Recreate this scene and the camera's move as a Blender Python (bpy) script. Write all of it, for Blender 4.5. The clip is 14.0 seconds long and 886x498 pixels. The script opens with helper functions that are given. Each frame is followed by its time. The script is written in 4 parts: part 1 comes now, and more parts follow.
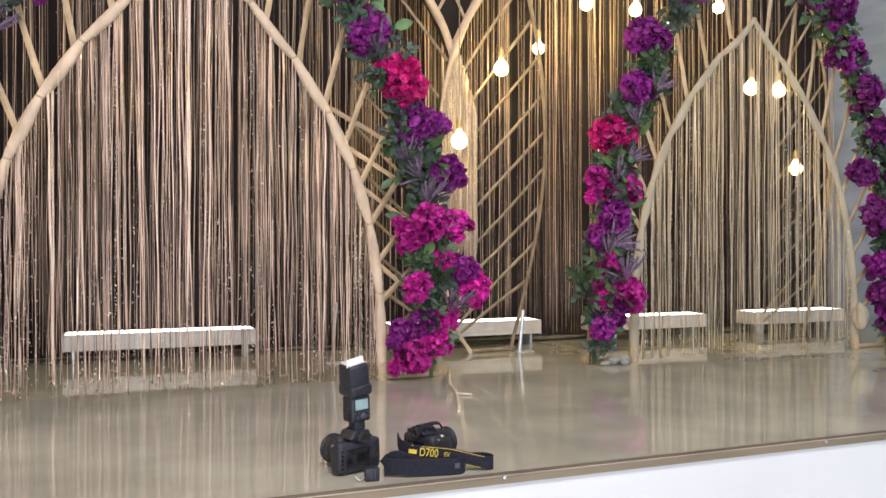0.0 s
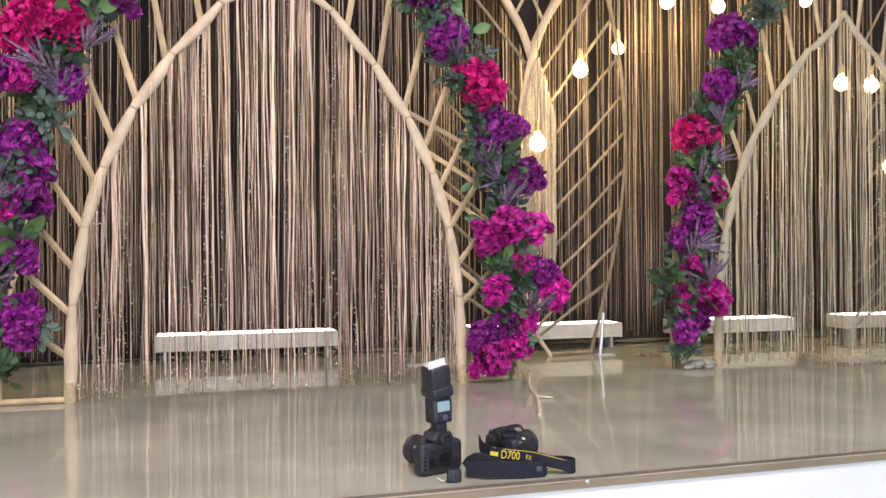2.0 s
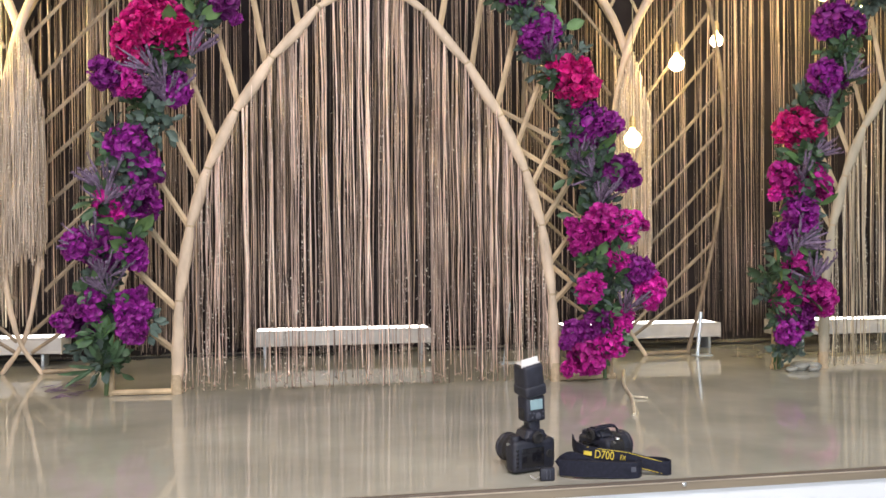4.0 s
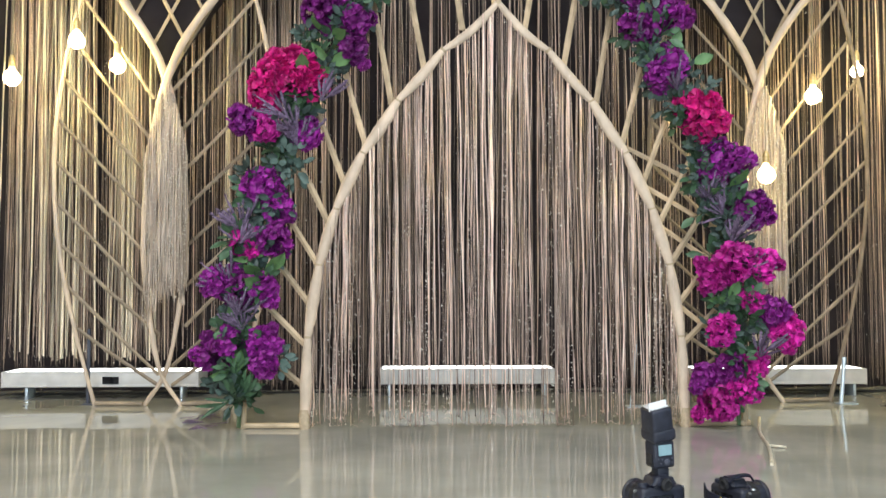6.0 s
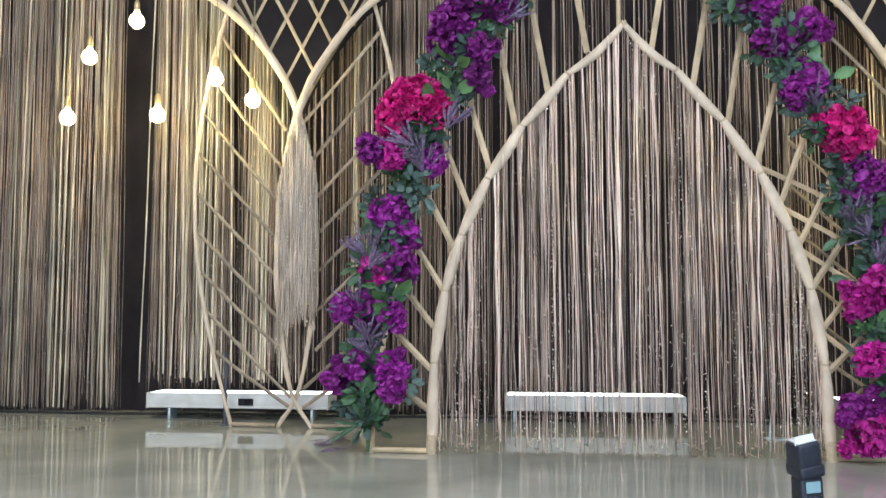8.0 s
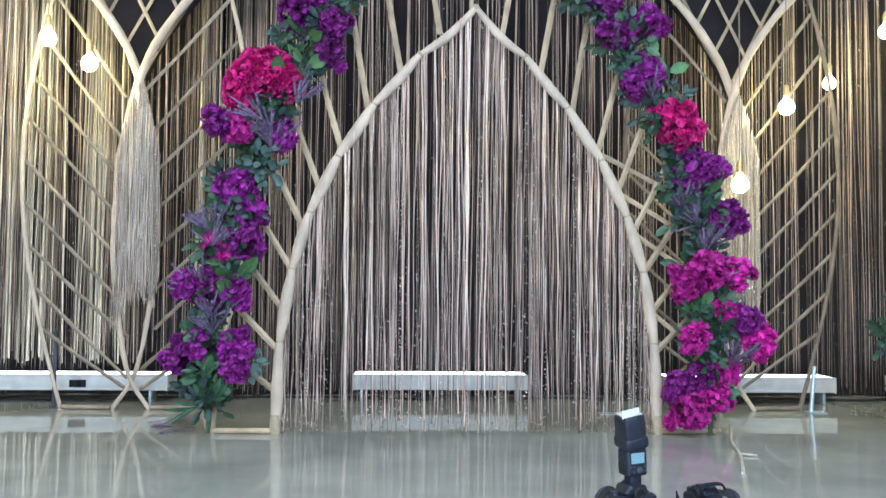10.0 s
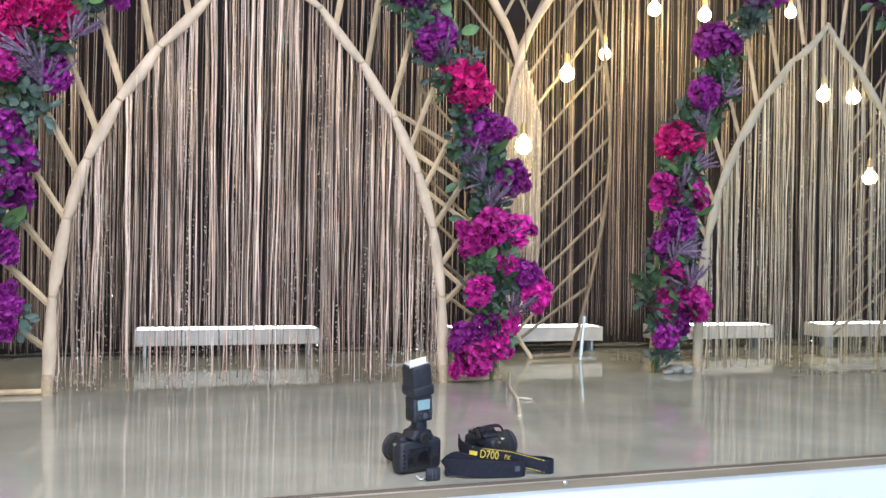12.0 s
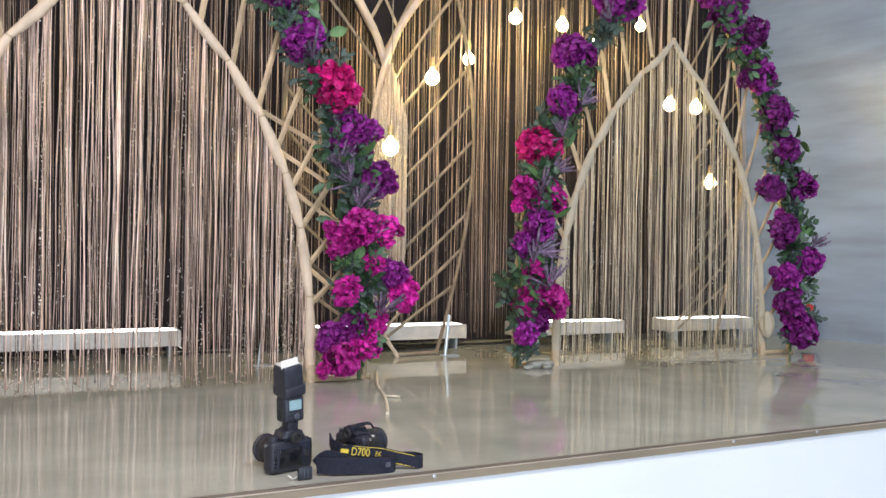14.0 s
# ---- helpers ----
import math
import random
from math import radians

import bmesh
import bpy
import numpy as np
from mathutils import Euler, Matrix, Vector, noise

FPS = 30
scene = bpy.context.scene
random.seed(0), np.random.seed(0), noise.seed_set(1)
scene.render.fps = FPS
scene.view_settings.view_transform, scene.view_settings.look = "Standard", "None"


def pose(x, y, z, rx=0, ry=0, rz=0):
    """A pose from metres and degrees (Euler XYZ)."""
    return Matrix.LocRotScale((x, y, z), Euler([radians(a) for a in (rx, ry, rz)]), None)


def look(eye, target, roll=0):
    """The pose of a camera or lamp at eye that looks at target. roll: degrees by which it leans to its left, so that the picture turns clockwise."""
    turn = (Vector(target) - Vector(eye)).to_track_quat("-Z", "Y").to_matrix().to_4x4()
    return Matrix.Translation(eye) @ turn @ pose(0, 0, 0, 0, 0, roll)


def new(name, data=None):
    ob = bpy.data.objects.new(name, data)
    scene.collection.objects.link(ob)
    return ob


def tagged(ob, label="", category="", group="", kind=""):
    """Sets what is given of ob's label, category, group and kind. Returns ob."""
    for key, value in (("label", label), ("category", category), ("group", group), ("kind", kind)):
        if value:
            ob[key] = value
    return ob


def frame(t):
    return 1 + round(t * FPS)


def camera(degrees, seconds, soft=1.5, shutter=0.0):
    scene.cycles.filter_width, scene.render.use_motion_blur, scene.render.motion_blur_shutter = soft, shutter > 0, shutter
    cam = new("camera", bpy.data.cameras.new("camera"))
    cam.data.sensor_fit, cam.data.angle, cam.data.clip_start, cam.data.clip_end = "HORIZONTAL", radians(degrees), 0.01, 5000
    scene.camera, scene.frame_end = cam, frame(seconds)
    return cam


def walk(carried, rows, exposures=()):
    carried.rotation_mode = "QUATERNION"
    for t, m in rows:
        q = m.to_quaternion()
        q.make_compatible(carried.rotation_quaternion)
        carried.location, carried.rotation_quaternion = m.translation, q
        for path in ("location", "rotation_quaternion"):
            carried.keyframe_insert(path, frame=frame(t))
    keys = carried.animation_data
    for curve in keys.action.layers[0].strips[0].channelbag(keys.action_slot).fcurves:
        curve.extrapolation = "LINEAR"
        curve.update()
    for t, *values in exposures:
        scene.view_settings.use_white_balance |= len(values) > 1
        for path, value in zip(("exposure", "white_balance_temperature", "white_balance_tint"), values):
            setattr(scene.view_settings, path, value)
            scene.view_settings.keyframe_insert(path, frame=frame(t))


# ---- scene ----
cam = camera(55.01, 14.0, soft=1.55)
PATH = [
    (0.0, pose(0.0211, 0.0176, 0.5557, 89.791, 0.128, -21.007)),
    (0.5, pose(0.0153, 0.0133, 0.5571, 89.922, 0.279, -19.769)),
    (1.0, pose(0.0099, 0.0066, 0.5587, 89.984, 0.365, -18.397)),
    (1.5, pose(0.0081, 0.0073, 0.5580, 89.953, 0.348, -17.137)),
    (2.0, pose(0.0093, 0.0080, 0.5577, 89.980, 0.408, -15.801)),
    (2.6, pose(0.0090, 0.0067, 0.5577, 89.881, 0.457, -14.184)),
    (3.2, pose(0.0075, 0.0028, 0.5585, 89.728, 0.470, -12.411)),
    (3.8, pose(0.0057, -0.0013, 0.5593, 89.755, 0.452, -10.364)),
    (4.5, pose(0.0049, -0.0037, 0.5590, 90.323, 0.395, -7.469)),
    (5.0, pose(0.0060, -0.0017, 0.5563, 91.028, 0.419, -5.150)),
    (5.5, pose(0.0079, 0.0018, 0.5578, 91.798, 0.296, -3.186)),
    (6.0, pose(0.0073, 0.0026, 0.5563, 92.573, 0.135, -1.302)),
    (6.5, pose(-0.0018, 0.0051, 0.5595, 92.954, 0.135, 1.103)),
    (7.0, pose(-0.0121, 0.0027, 0.5611, 93.113, 0.176, 3.462)),
    (7.2, pose(-0.0123, 0.0056, 0.5594, 93.291, 0.140, 4.612)),
    (7.5, pose(-0.0119, 0.0077, 0.5602, 93.557, 0.165, 5.907)),
    (7.9, pose(-0.0118, 0.0097, 0.5601, 94.102, 0.091, 6.792)),
    (8.25, pose(-0.0118, 0.0111, 0.5594, 94.590, -0.039, 6.768)),
    (8.6, pose(-0.0113, 0.0124, 0.5586, 94.920, -0.190, 5.995)),
    (9.0, pose(-0.0100, 0.0145, 0.5582, 94.898, -0.343, 4.183)),
    (9.3, pose(-0.0081, 0.0165, 0.5585, 94.466, -0.412, 2.170)),
    (9.5, pose(-0.0054, 0.0184, 0.5572, 94.126, -0.453, 1.018)),
    (10.0, pose(0.0080, 0.0211, 0.5550, 92.956, -0.518, -3.038)),
    (10.5, pose(0.0104, 0.0188, 0.5540, 91.642, -0.595, -6.591)),
    (11.0, pose(0.0111, 0.0110, 0.5544, 90.751, -0.638, -10.426)),
    (11.5, pose(0.0111, 0.0034, 0.5537, 90.158, -0.679, -14.205)),
    (12.0, pose(0.0043, 0.0013, 0.5520, 90.081, -0.921, -16.962)),
    (12.5, pose(-0.0017, -0.0053, 0.5507, 90.275, -1.127, -19.891)),
    (13.0, pose(-0.0090, -0.0155, 0.5557, 90.423, -1.056, -22.261)),
    (13.5, pose(-0.0199, -0.0237, 0.5556, 90.501, -0.864, -24.272)),
    (14.0, pose(-0.0325, -0.0360, 0.5576, 90.156, -0.914, -26.190)),
]
walk(cam, PATH, exposures=[
    (0.0, -0.14, 6660, 17), (1.0, 0.01, 6660, 16), (2.0, 0.00, 6610, 17), (4.5, -0.10, 6560, 15), (5.5, -0.03, 6150, 8), (6.5, -0.07, 5900, 6), (7.0, -0.09, 5800, 6),
    (9.3, -0.12, 5120, 4), (10.5, -0.01, 4940, 3), (11.5, -0.04, 5260, 5), (12.0, 0.03, 5710, 11), (12.5, 0.05, 5910, 13), (14.0, -0.03, 6060, 14)])

# ---- world, lights ----
world = bpy.data.worlds.new("hall_air")
scene.world = world
world.use_nodes = True
world.node_tree.nodes["Background"].inputs[0].default_value = (0.75, 0.85, 1.0, 1)
world.node_tree.nodes["Background"].inputs[1].default_value = 0.05


# area lamp added out of view to brighten the stage from above
def unseen_hall_lamp(x, y, z, sx, sy, watts, colour):
    data = bpy.data.lights.new("added_hall_light", "AREA")
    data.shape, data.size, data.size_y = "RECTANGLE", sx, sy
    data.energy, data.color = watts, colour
    ob = new("added_hall_light", data)
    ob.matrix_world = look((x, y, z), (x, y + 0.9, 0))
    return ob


# two unseen lamps, warm left and cool right, added for general front light
unseen_hall_lamp(-0.3, -0.6, 3.9, 2.2, 1.2, 205, (1.0, 0.90, 0.84))
unseen_hall_lamp(2.6, -0.6, 3.9, 2.4, 1.2, 60, (0.82, 0.95, 1.0))
# tall windows in the wall behind the camera
for x, watts, tint in ((-3.6, 230, (0.94, 0.91, 0.87)), (0.4, 170, (0.80, 0.92, 1.0)), (4.4, 92, (0.70, 0.90, 1.0))):
    data = bpy.data.lights.new("window_light", "AREA")
    data.shape, data.size, data.size_y = "RECTANGLE", 1.5, 2.4
    data.energy, data.color = watts, tint
    new("window_light", data).matrix_world = look((x, -6.9, 1.1), (x * 0.9, 3, 0.6))


# ---- materials ----
def material(name, base, rough=0.6, metal=0.0, vary=0.25, scale=30.0, bump=0.15, spec=0.5, stretch=(1, 1, 1),
             per="none", spread=0.3, fine=220.0, sheen=0.0, octaves=4):
    m = bpy.data.materials.new(name)
    m.use_nodes = True
    nt = m.node_tree
    n, k = nt.nodes, nt.links
    b = n["Principled BSDF"]
    b.inputs["Roughness"].default_value, b.inputs["Metallic"].default_value = rough, metal
    b.inputs["Specular IOR Level"].default_value = spec
    if sheen:
        b.inputs["Sheen Weight"].default_value = sheen
    co = n.new("ShaderNodeTexCoord")
    mp = n.new("ShaderNodeMapping")
    mp.inputs["Scale"].default_value = stretch
    k.new(co.outputs["Object"], mp.inputs[0])
    t1, t2 = n.new("ShaderNodeTexNoise"), n.new("ShaderNodeTexNoise")
    for t, s in ((t1, scale), (t2, fine)):
        t.inputs["Scale"].default_value = s
        t.inputs["Detail"].default_value = 4
        k.new(mp.outputs[0], t.inputs["Vector"])
    t2.inputs["Detail"].default_value = octaves
    ramp = n.new("ShaderNodeValToRGB")
    lo = [c * (1 - vary) for c in base]
    hi = [min(1, c * (1 + vary)) for c in base]
    ramp.color_ramp.elements[0].position, ramp.color_ramp.elements[1].position = 0.3, 0.7
    ramp.color_ramp.elements[0].color, ramp.color_ramp.elements[1].color = (*lo, 1), (*hi, 1)
    k.new(t1.outputs["Fac"], ramp.inputs[0])
    colour = ramp.outputs[0]
    if per != "none":
        src = n.new("ShaderNodeNewGeometry").outputs["Random Per Island"] if per == "island" else n.new("ShaderNodeObjectInfo").outputs["Random"]
        hsv = n.new("ShaderNodeHueSaturation")
        mr = n.new("ShaderNodeMapRange")
        mr.inputs["To Min"].default_value, mr.inputs["To Max"].default_value = 1 - spread, 1 + spread
        k.new(src, mr.inputs["Value"])
        k.new(mr.outputs[0], hsv.inputs["Value"])
        k.new(colour, hsv.inputs["Color"])
        colour = hsv.outputs[0]
    k.new(colour, b.inputs["Base Color"])
    if bump:
        bp = n.new("ShaderNodeBump")
        bp.inputs["Strength"].default_value, bp.inputs["Distance"].default_value = bump, 0.004
        k.new(t2.outputs["Fac"], bp.inputs["Height"])
        k.new(bp.outputs[0], b.inputs["Normal"])
    return m


def glow(name, colour, strength):
    m = bpy.data.materials.new(name)
    m.use_nodes = True
    b = m.node_tree.nodes["Principled BSDF"]
    b.inputs["Base Color"].default_value = (0.9, 0.9, 0.9, 1)
    b.inputs["Emission Color"].default_value = (*colour, 1)
    b.inputs["Emission Strength"].default_value = strength
    return m


THREAD = material("metallic_thread", (0.51, 0.395, 0.315), 0.36, 0.45, 0.3, 14, 0.4, stretch=(1, 1, 0.3), per="island", spread=0.75)
THREAD_CREAM = material("cream_thread", (0.62, 0.545, 0.42), 0.42, 0.15, 0.25, 14, 0.4, stretch=(1, 1, 0.3), per="island", spread=0.55)
THREAD_PALE = material("pale_thread", (0.70, 0.54, 0.465), 0.36, 0.35, 0.35, 14, 0.4, stretch=(1, 1, 0.3), per="island", spread=0.75)
THREAD_POUCH = material("pouch_thread", (0.60, 0.50, 0.41), 0.4, 0.1, 0.2, 14, 0.4, stretch=(1, 1, 0.3), per="island", spread=0.35)
SEQUIN = material("sequin_foil", (0.95, 0.88, 0.80), 0.30, 1.0, 0.1, 30, 0.0)
REED = material("reed_wrap", (0.60, 0.48, 0.36), 0.5, 0.0, 0.22, 16, 0.35, stretch=(1, 1, 0.5), fine=90)
PALE_WRAP = material("cream_cloth_wrap", (0.45, 0.395, 0.295), 0.7, 0.0, 0.16, 20, 0.4, stretch=(1, 1, 0.3), fine=160)
LATH = material("split_lath", (0.47, 0.36, 0.23), 0.6, 0.0, 0.25, 12, 0.4, per="random", spread=0.2)
# lath colour darkened to paint in the shade on the leaf frames
SHADED_LATH = material("shaded_lath", (0.28, 0.22, 0.155), 0.6, 0.0, 0.3, 12, 0.4, per="random", spread=0.25)
PALE_TWIG = material("dry_twig_bark", (0.64, 0.58, 0.45), 0.6, 0.0, 0.25, 40, 0.3)
TWINE = material("jute_twine", (0.47, 0.37, 0.25), 0.9, 0.0, 0.15, 60, 0.4)
BLACK_CLOTH = material("black_cloth", (0.034, 0.027, 0.031), 0.9, 0.0, 0.4, 3, 0.3)
FLOOR = material("polished_stage", (0.415, 0.412, 0.355), 0.035, 0.0, 0.18, 2.6, 0.2, spec=0.85, fine=3.6, octaves=2)
EDGE = material("edge_strip", (0.23, 0.19, 0.135), 0.45, 0.0, 0.25, 10, 0.2, stretch=(0.2, 1, 1))
EDGE_WORN = material("worn_edge", (0.42, 0.36, 0.29), 0.5, 0.0, 0.3, 12, 0.2, stretch=(0.3, 1, 1))
EDGE_DARK = material("dark_seam", (0.12, 0.095, 0.075), 0.5, 0.0, 0.3, 12, 0.2, stretch=(0.3, 1, 1))
LAMINATE = material("white_laminate", (0.72, 0.76, 0.80), 0.22, 0.0, 0.04, 1.5, 0.02, fine=8)
# z-stretched colour noise paints level streaks of reflected light on the panel
PANEL = material("wall_panel", (0.28, 0.35, 0.49), 0.3, 0.0, 0.2, 1.1, 0.06, fine=5, stretch=(1, 1, 6))
PLASTER = material("hall_plaster", (0.62, 0.62, 0.62), 0.9, 0.0, 0.06, 2, 0.1)
HALL_TILE = material("hall_tile", (0.50, 0.50, 0.50), 0.15, 0.0, 0.06, 2, 0.02, fine=6)
PLASTIC_WHITE = material("white_plastic", (0.62, 0.61, 0.60), 0.4, 0.0, 0.12, 14, 0.05)
LED = glow("led_lens", (1.0, 0.95, 0.90), 4.5)
BULB = glow("bulb_glow", (1.0, 0.76, 0.27), 1200.0)
# amber emission put on the shell imitates the halo round the bright core
BULB_GLASS = glow("bulb_glass", (1.0, 0.62, 0.12), 2.6)
BULB_GLASS.node_tree.nodes["Principled BSDF"].inputs["Alpha"].default_value = 0.6
BULB_GLASS.node_tree.nodes["Principled BSDF"].inputs["Roughness"].default_value = 0.05
BRASS = material("bulb_cap", (0.65, 0.5, 0.25), 0.35, 0.9, 0.1, 30, 0.0)
CORD = material("lamp_cord", (0.30, 0.25, 0.16), 0.7, 0.0, 0.2, 40, 0.0)
CRIMSON = material("crimson_petal", (0.50, 0.006, 0.165), 0.6, 0.0, 0.5, 2.6, 0.1, fine=14, per="island", spread=0.35)
MAGENTA = material("magenta_petal", (0.54, 0.015, 0.31), 0.6, 0.0, 0.5, 2.6, 0.1, fine=14, per="random", spread=0.3)
PURPLE = material("purple_petal", (0.235, 0.013, 0.225), 0.6, 0.0, 0.5, 2.6, 0.1, fine=14, per="random", spread=0.4)
LEAF = material("leaf_green", (0.05, 0.10, 0.05), 0.5, 0.0, 0.5, 22, 0.2, per="random", spread=0.35)
LEAF_GREY = material("leaf_dark", (0.065, 0.10, 0.085), 0.55, 0.0, 0.5, 22, 0.2, per="random", spread=0.35)
LEAF_BRIGHT = material("leaf_bright", (0.11, 0.21, 0.075), 0.5, 0.0, 0.25, 20, 0.2)
LAVENDER = material("lavender_bud", (0.18, 0.13, 0.21), 0.8, 0.0, 0.35, 60, 0.4, per="island", spread=0.4)
STEM = material("stem_green", (0.09, 0.14, 0.06), 0.6, 0.0, 0.3, 30, 0.2)
BODY = material("camera_black", (0.017, 0.019, 0.032), 0.45, 0.0, 0.3, 60, 0.2, fine=500)
RUBBER = material("grip_rubber", (0.016, 0.016, 0.018), 0.75, 0.0, 0.3, 90, 0.6, fine=700)
GLOSS = material("screen_black", (0.012, 0.012, 0.016), 0.12, 0.0, 0.2, 20, 0.0)
LCD = material("lcd_screen", (0.25, 0.38, 0.42), 0.25, 0.0, 0.06, 60, 0.0)
STRAP = material("woven_strap", (0.014, 0.016, 0.030), 0.8, 0.0, 0.3, 150, 0.3, fine=600, spec=0.3)
YELLOW = material("yellow_print", (0.72, 0.56, 0.06), 0.6, 0.0, 0.1, 60, 0.0)
PALE_PRINT = material("pale_print", (0.6, 0.6, 0.6), 0.6, 0.0, 0.1, 60, 0.0)
STONE = material("pebble_stone", (0.30, 0.30, 0.27), 0.6, 0.0, 0.2, 40, 0.2)
CARD = material("bounce_card", (0.85, 0.86, 0.86), 0.5, 0.0, 0.03, 20, 0.0)
CHROME = material("shoe_metal", (0.6, 0.6, 0.6), 0.3, 1.0, 0.1, 30, 0.0)
SLATE = material("stand_paint", (0.07, 0.075, 0.10), 0.45, 0.2, 0.2, 20, 0.1)
PALE_METAL = material("pale_stand_metal", (0.55, 0.62, 0.68), 0.35, 0.5, 0.1, 20, 0.05)
RED = material("red_enamel", (0.50, 0.03, 0.025), 0.3, 0.0, 0.1, 20, 0.02)


# ---- mesh helpers ----
def thing(name, at, label, category, group="", kind=""):
    ob = new(name)
    ob.location = at
    return tagged(ob, label, category, group, kind)


def origin(ob):
    o = Vector((0, 0, 0))
    while ob:
        o += ob.location
        ob = ob.parent
    return o


def part(name, bm, mat, parent=None, label="", smooth=True):
    """Links a bmesh that is drawn in the place's own coordinates as one mesh under its parent."""
    me = bpy.data.meshes.new(name)
    if parent is not None:
        bmesh.ops.translate(bm, verts=bm.verts, vec=-origin(parent))
    bm.to_mesh(me)
    bm.free()
    me.materials.append(mat)
    if smooth:
        me.shade_smooth()
        me.set_sharp_from_angle(angle=radians(40))
    ob = new(name, me)
    if parent is not None:
        ob.parent = parent
    return tagged(ob, label)


def box(x0, x1, y0, y1, z0, z1, bevel=0.0, seg=2, turn=None):
    bm = bmesh.new()
    bmesh.ops.create_cube(bm, size=1)
    bmesh.ops.scale(bm, verts=bm.verts, vec=(x1 - x0, y1 - y0, z1 - z0))
    if bevel:
        bmesh.ops.bevel(bm, geom=bm.edges[:], offset=bevel, segments=seg, affect="EDGES", profile=0.5)
    bmesh.ops.translate(bm, verts=bm.verts, vec=((x0 + x1) / 2, (y0 + y1) / 2, (z0 + z1) / 2))
    if turn is not None:
        bmesh.ops.transform(bm, matrix=turn, verts=bm.verts)
    return bm


def add_tube(bm, pts, radii, sides=8, flat=1.0):
    """A closed tube along points; flat squeezes it in depth."""
    pts = [Vector(p) for p in pts]
    rings = []
    for i, p in enumerate(pts):
        d = (pts[min(i + 1, len(pts) - 1)] - pts[max(i - 1, 0)]).normalized()
        side = d.cross(Vector((0, 1, 0)))
        if side.length < 0.05:
            side = d.cross(Vector((1, 0, 0)))
        side.normalize()
        up = d.cross(side)
        r = radii[i] if isinstance(radii, (list, tuple)) else radii
        rings.append([bm.verts.new(p + side * (math.cos(a) * r) + up * (math.sin(a) * r * flat))
                      for a in (2 * math.pi * j / sides for j in range(sides))])
    for a, b in zip(rings, rings[1:]):
        for j in range(sides):
            bm.faces.new((a[j], a[(j + 1) % sides], b[(j + 1) % sides], b[j]))
    bm.faces.new(rings[0][::-1])
    bm.faces.new(rings[-1])
    return bm


def tube(pts, radii, sides=8, flat=1.0):
    bm = add_tube(bmesh.new(), pts, radii, sides, flat)
    bmesh.ops.recalc_face_normals(bm, faces=bm.faces[:])
    return bm


def lathe(profile, at=(0, 0, 0), axis=None, sides=20):
    """A turned form from (radius, height) steps."""
    bm = bmesh.new()
    rings = []
    for r, h in profile:
        rings.append([bm.verts.new((r * math.cos(2 * math.pi * j / sides), r * math.sin(2 * math.pi * j / sides), h)) for j in range(sides)])
    for a, b in zip(rings, rings[1:]):
        for j in range(sides):
            bm.faces.new((a[j], a[(j + 1) % sides], b[(j + 1) % sides], b[j]))
    bm.faces.new(rings[0][::-1])
    bm.faces.new(rings[-1])
    if axis is not None:
        bmesh.ops.transform(bm, matrix=Vector(axis).to_track_quat("Z", "Y").to_matrix().to_4x4(), verts=bm.verts)
    bmesh.ops.translate(bm, verts=bm.verts, vec=at)
    bmesh.ops.recalc_face_normals(bm, faces=bm.faces[:])
    return bm


def smooth_line(nodes, steps=5):
    """Catmull-Rom through nodes."""
    v = [Vector(p) for p in nodes]
    v = [v[0] * 2 - v[1]] + v + [v[-1] * 2 - v[-2]]
    out = []
    for i in range(1, len(v) - 2):
        for s in range(steps):
            t = s / steps
            a, b, c, d = v[i - 1:i + 3]
            out.append(0.5 * (2 * b + (c - a) * t + (2 * a - 5 * b + 4 * c - d) * t * t + (3 * b - a - 3 * c + d) * t ** 3))
    out.append(v[-2])
    return out


def lath(a, b, w, parent, rng, name="lath", mat=LATH):
    """A split wooden lath: a flat, slightly bent and tapering strip."""
    a, b = Vector(a), Vector(b)
    mid = (a + b) / 2 + Vector((rng.uniform(-1, 1), rng.uniform(-0.3, 0.3), rng.uniform(-1, 1))) * (b - a).length * 0.012
    ob = part(name, tube([a, a.lerp(mid, 0.5), mid, mid.lerp(b, 0.5), b], [w * rng.uniform(0.9, 1.1) for _ in range(5)], 4, 0.45), mat, parent, smooth=False)
    return ob


# ---- structure ----
def structure(name, bm, mat, label, category):
    ob = part(name, bm, mat, None, smooth=False)
    return tagged(ob, label, category, kind="structure")


FRONT, BACK = 1.903, 4.70
SKEW = 0.008  # the stage front runs a little aslant


def front(x):
    return FRONT + SKEW * (x - 0.7)


def along_front(x0, x1, y0, y1, z0, z1, bevel=0.0):
    """A bar between two offsets behind the slanting stage front."""
    bm = box(x0, x1, y0, y1, z0, z1, bevel)
    for v in bm.verts:
        v.co.y += front(v.co.x)
    return bm


def stage_top():
    bm = box(-4.2, 6.4, 0.03, BACK + 0.2, -0.024, 0.0)
    for v in bm.verts:
        if v.co.y < 1:
            v.co.y = front(v.co.x) + 0.009
    return bm


structure("floor", stage_top(), FLOOR, "polished beige stage floor with faint cloudy marbling", "stage floor")
structure("riser", along_front(-4.2, 6.4, 0.006, 0.05, -0.62, -0.027), LAMINATE, "glossy white laminate front of the stage", "stage front")
structure("trim", along_front(-4.2, 6.4, -0.002, 0.008, -0.0265, -0.0075, 0.001), EDGE, "brown wooden strip along the stage edge", "edge strip")
structure("trim", along_front(-4.2, 6.4, -0.004, 0.008, -0.0073, -0.0045, 0.001), EDGE_WORN, "pale worn bead along the stage edge", "edge strip")
structure("trim", along_front(-4.2, 6.4, -0.001, 0.0085, -0.0043, 0.001, 0.0005), EDGE_DARK, "dark seam where the stage floor meets the edge strip", "edge strip")
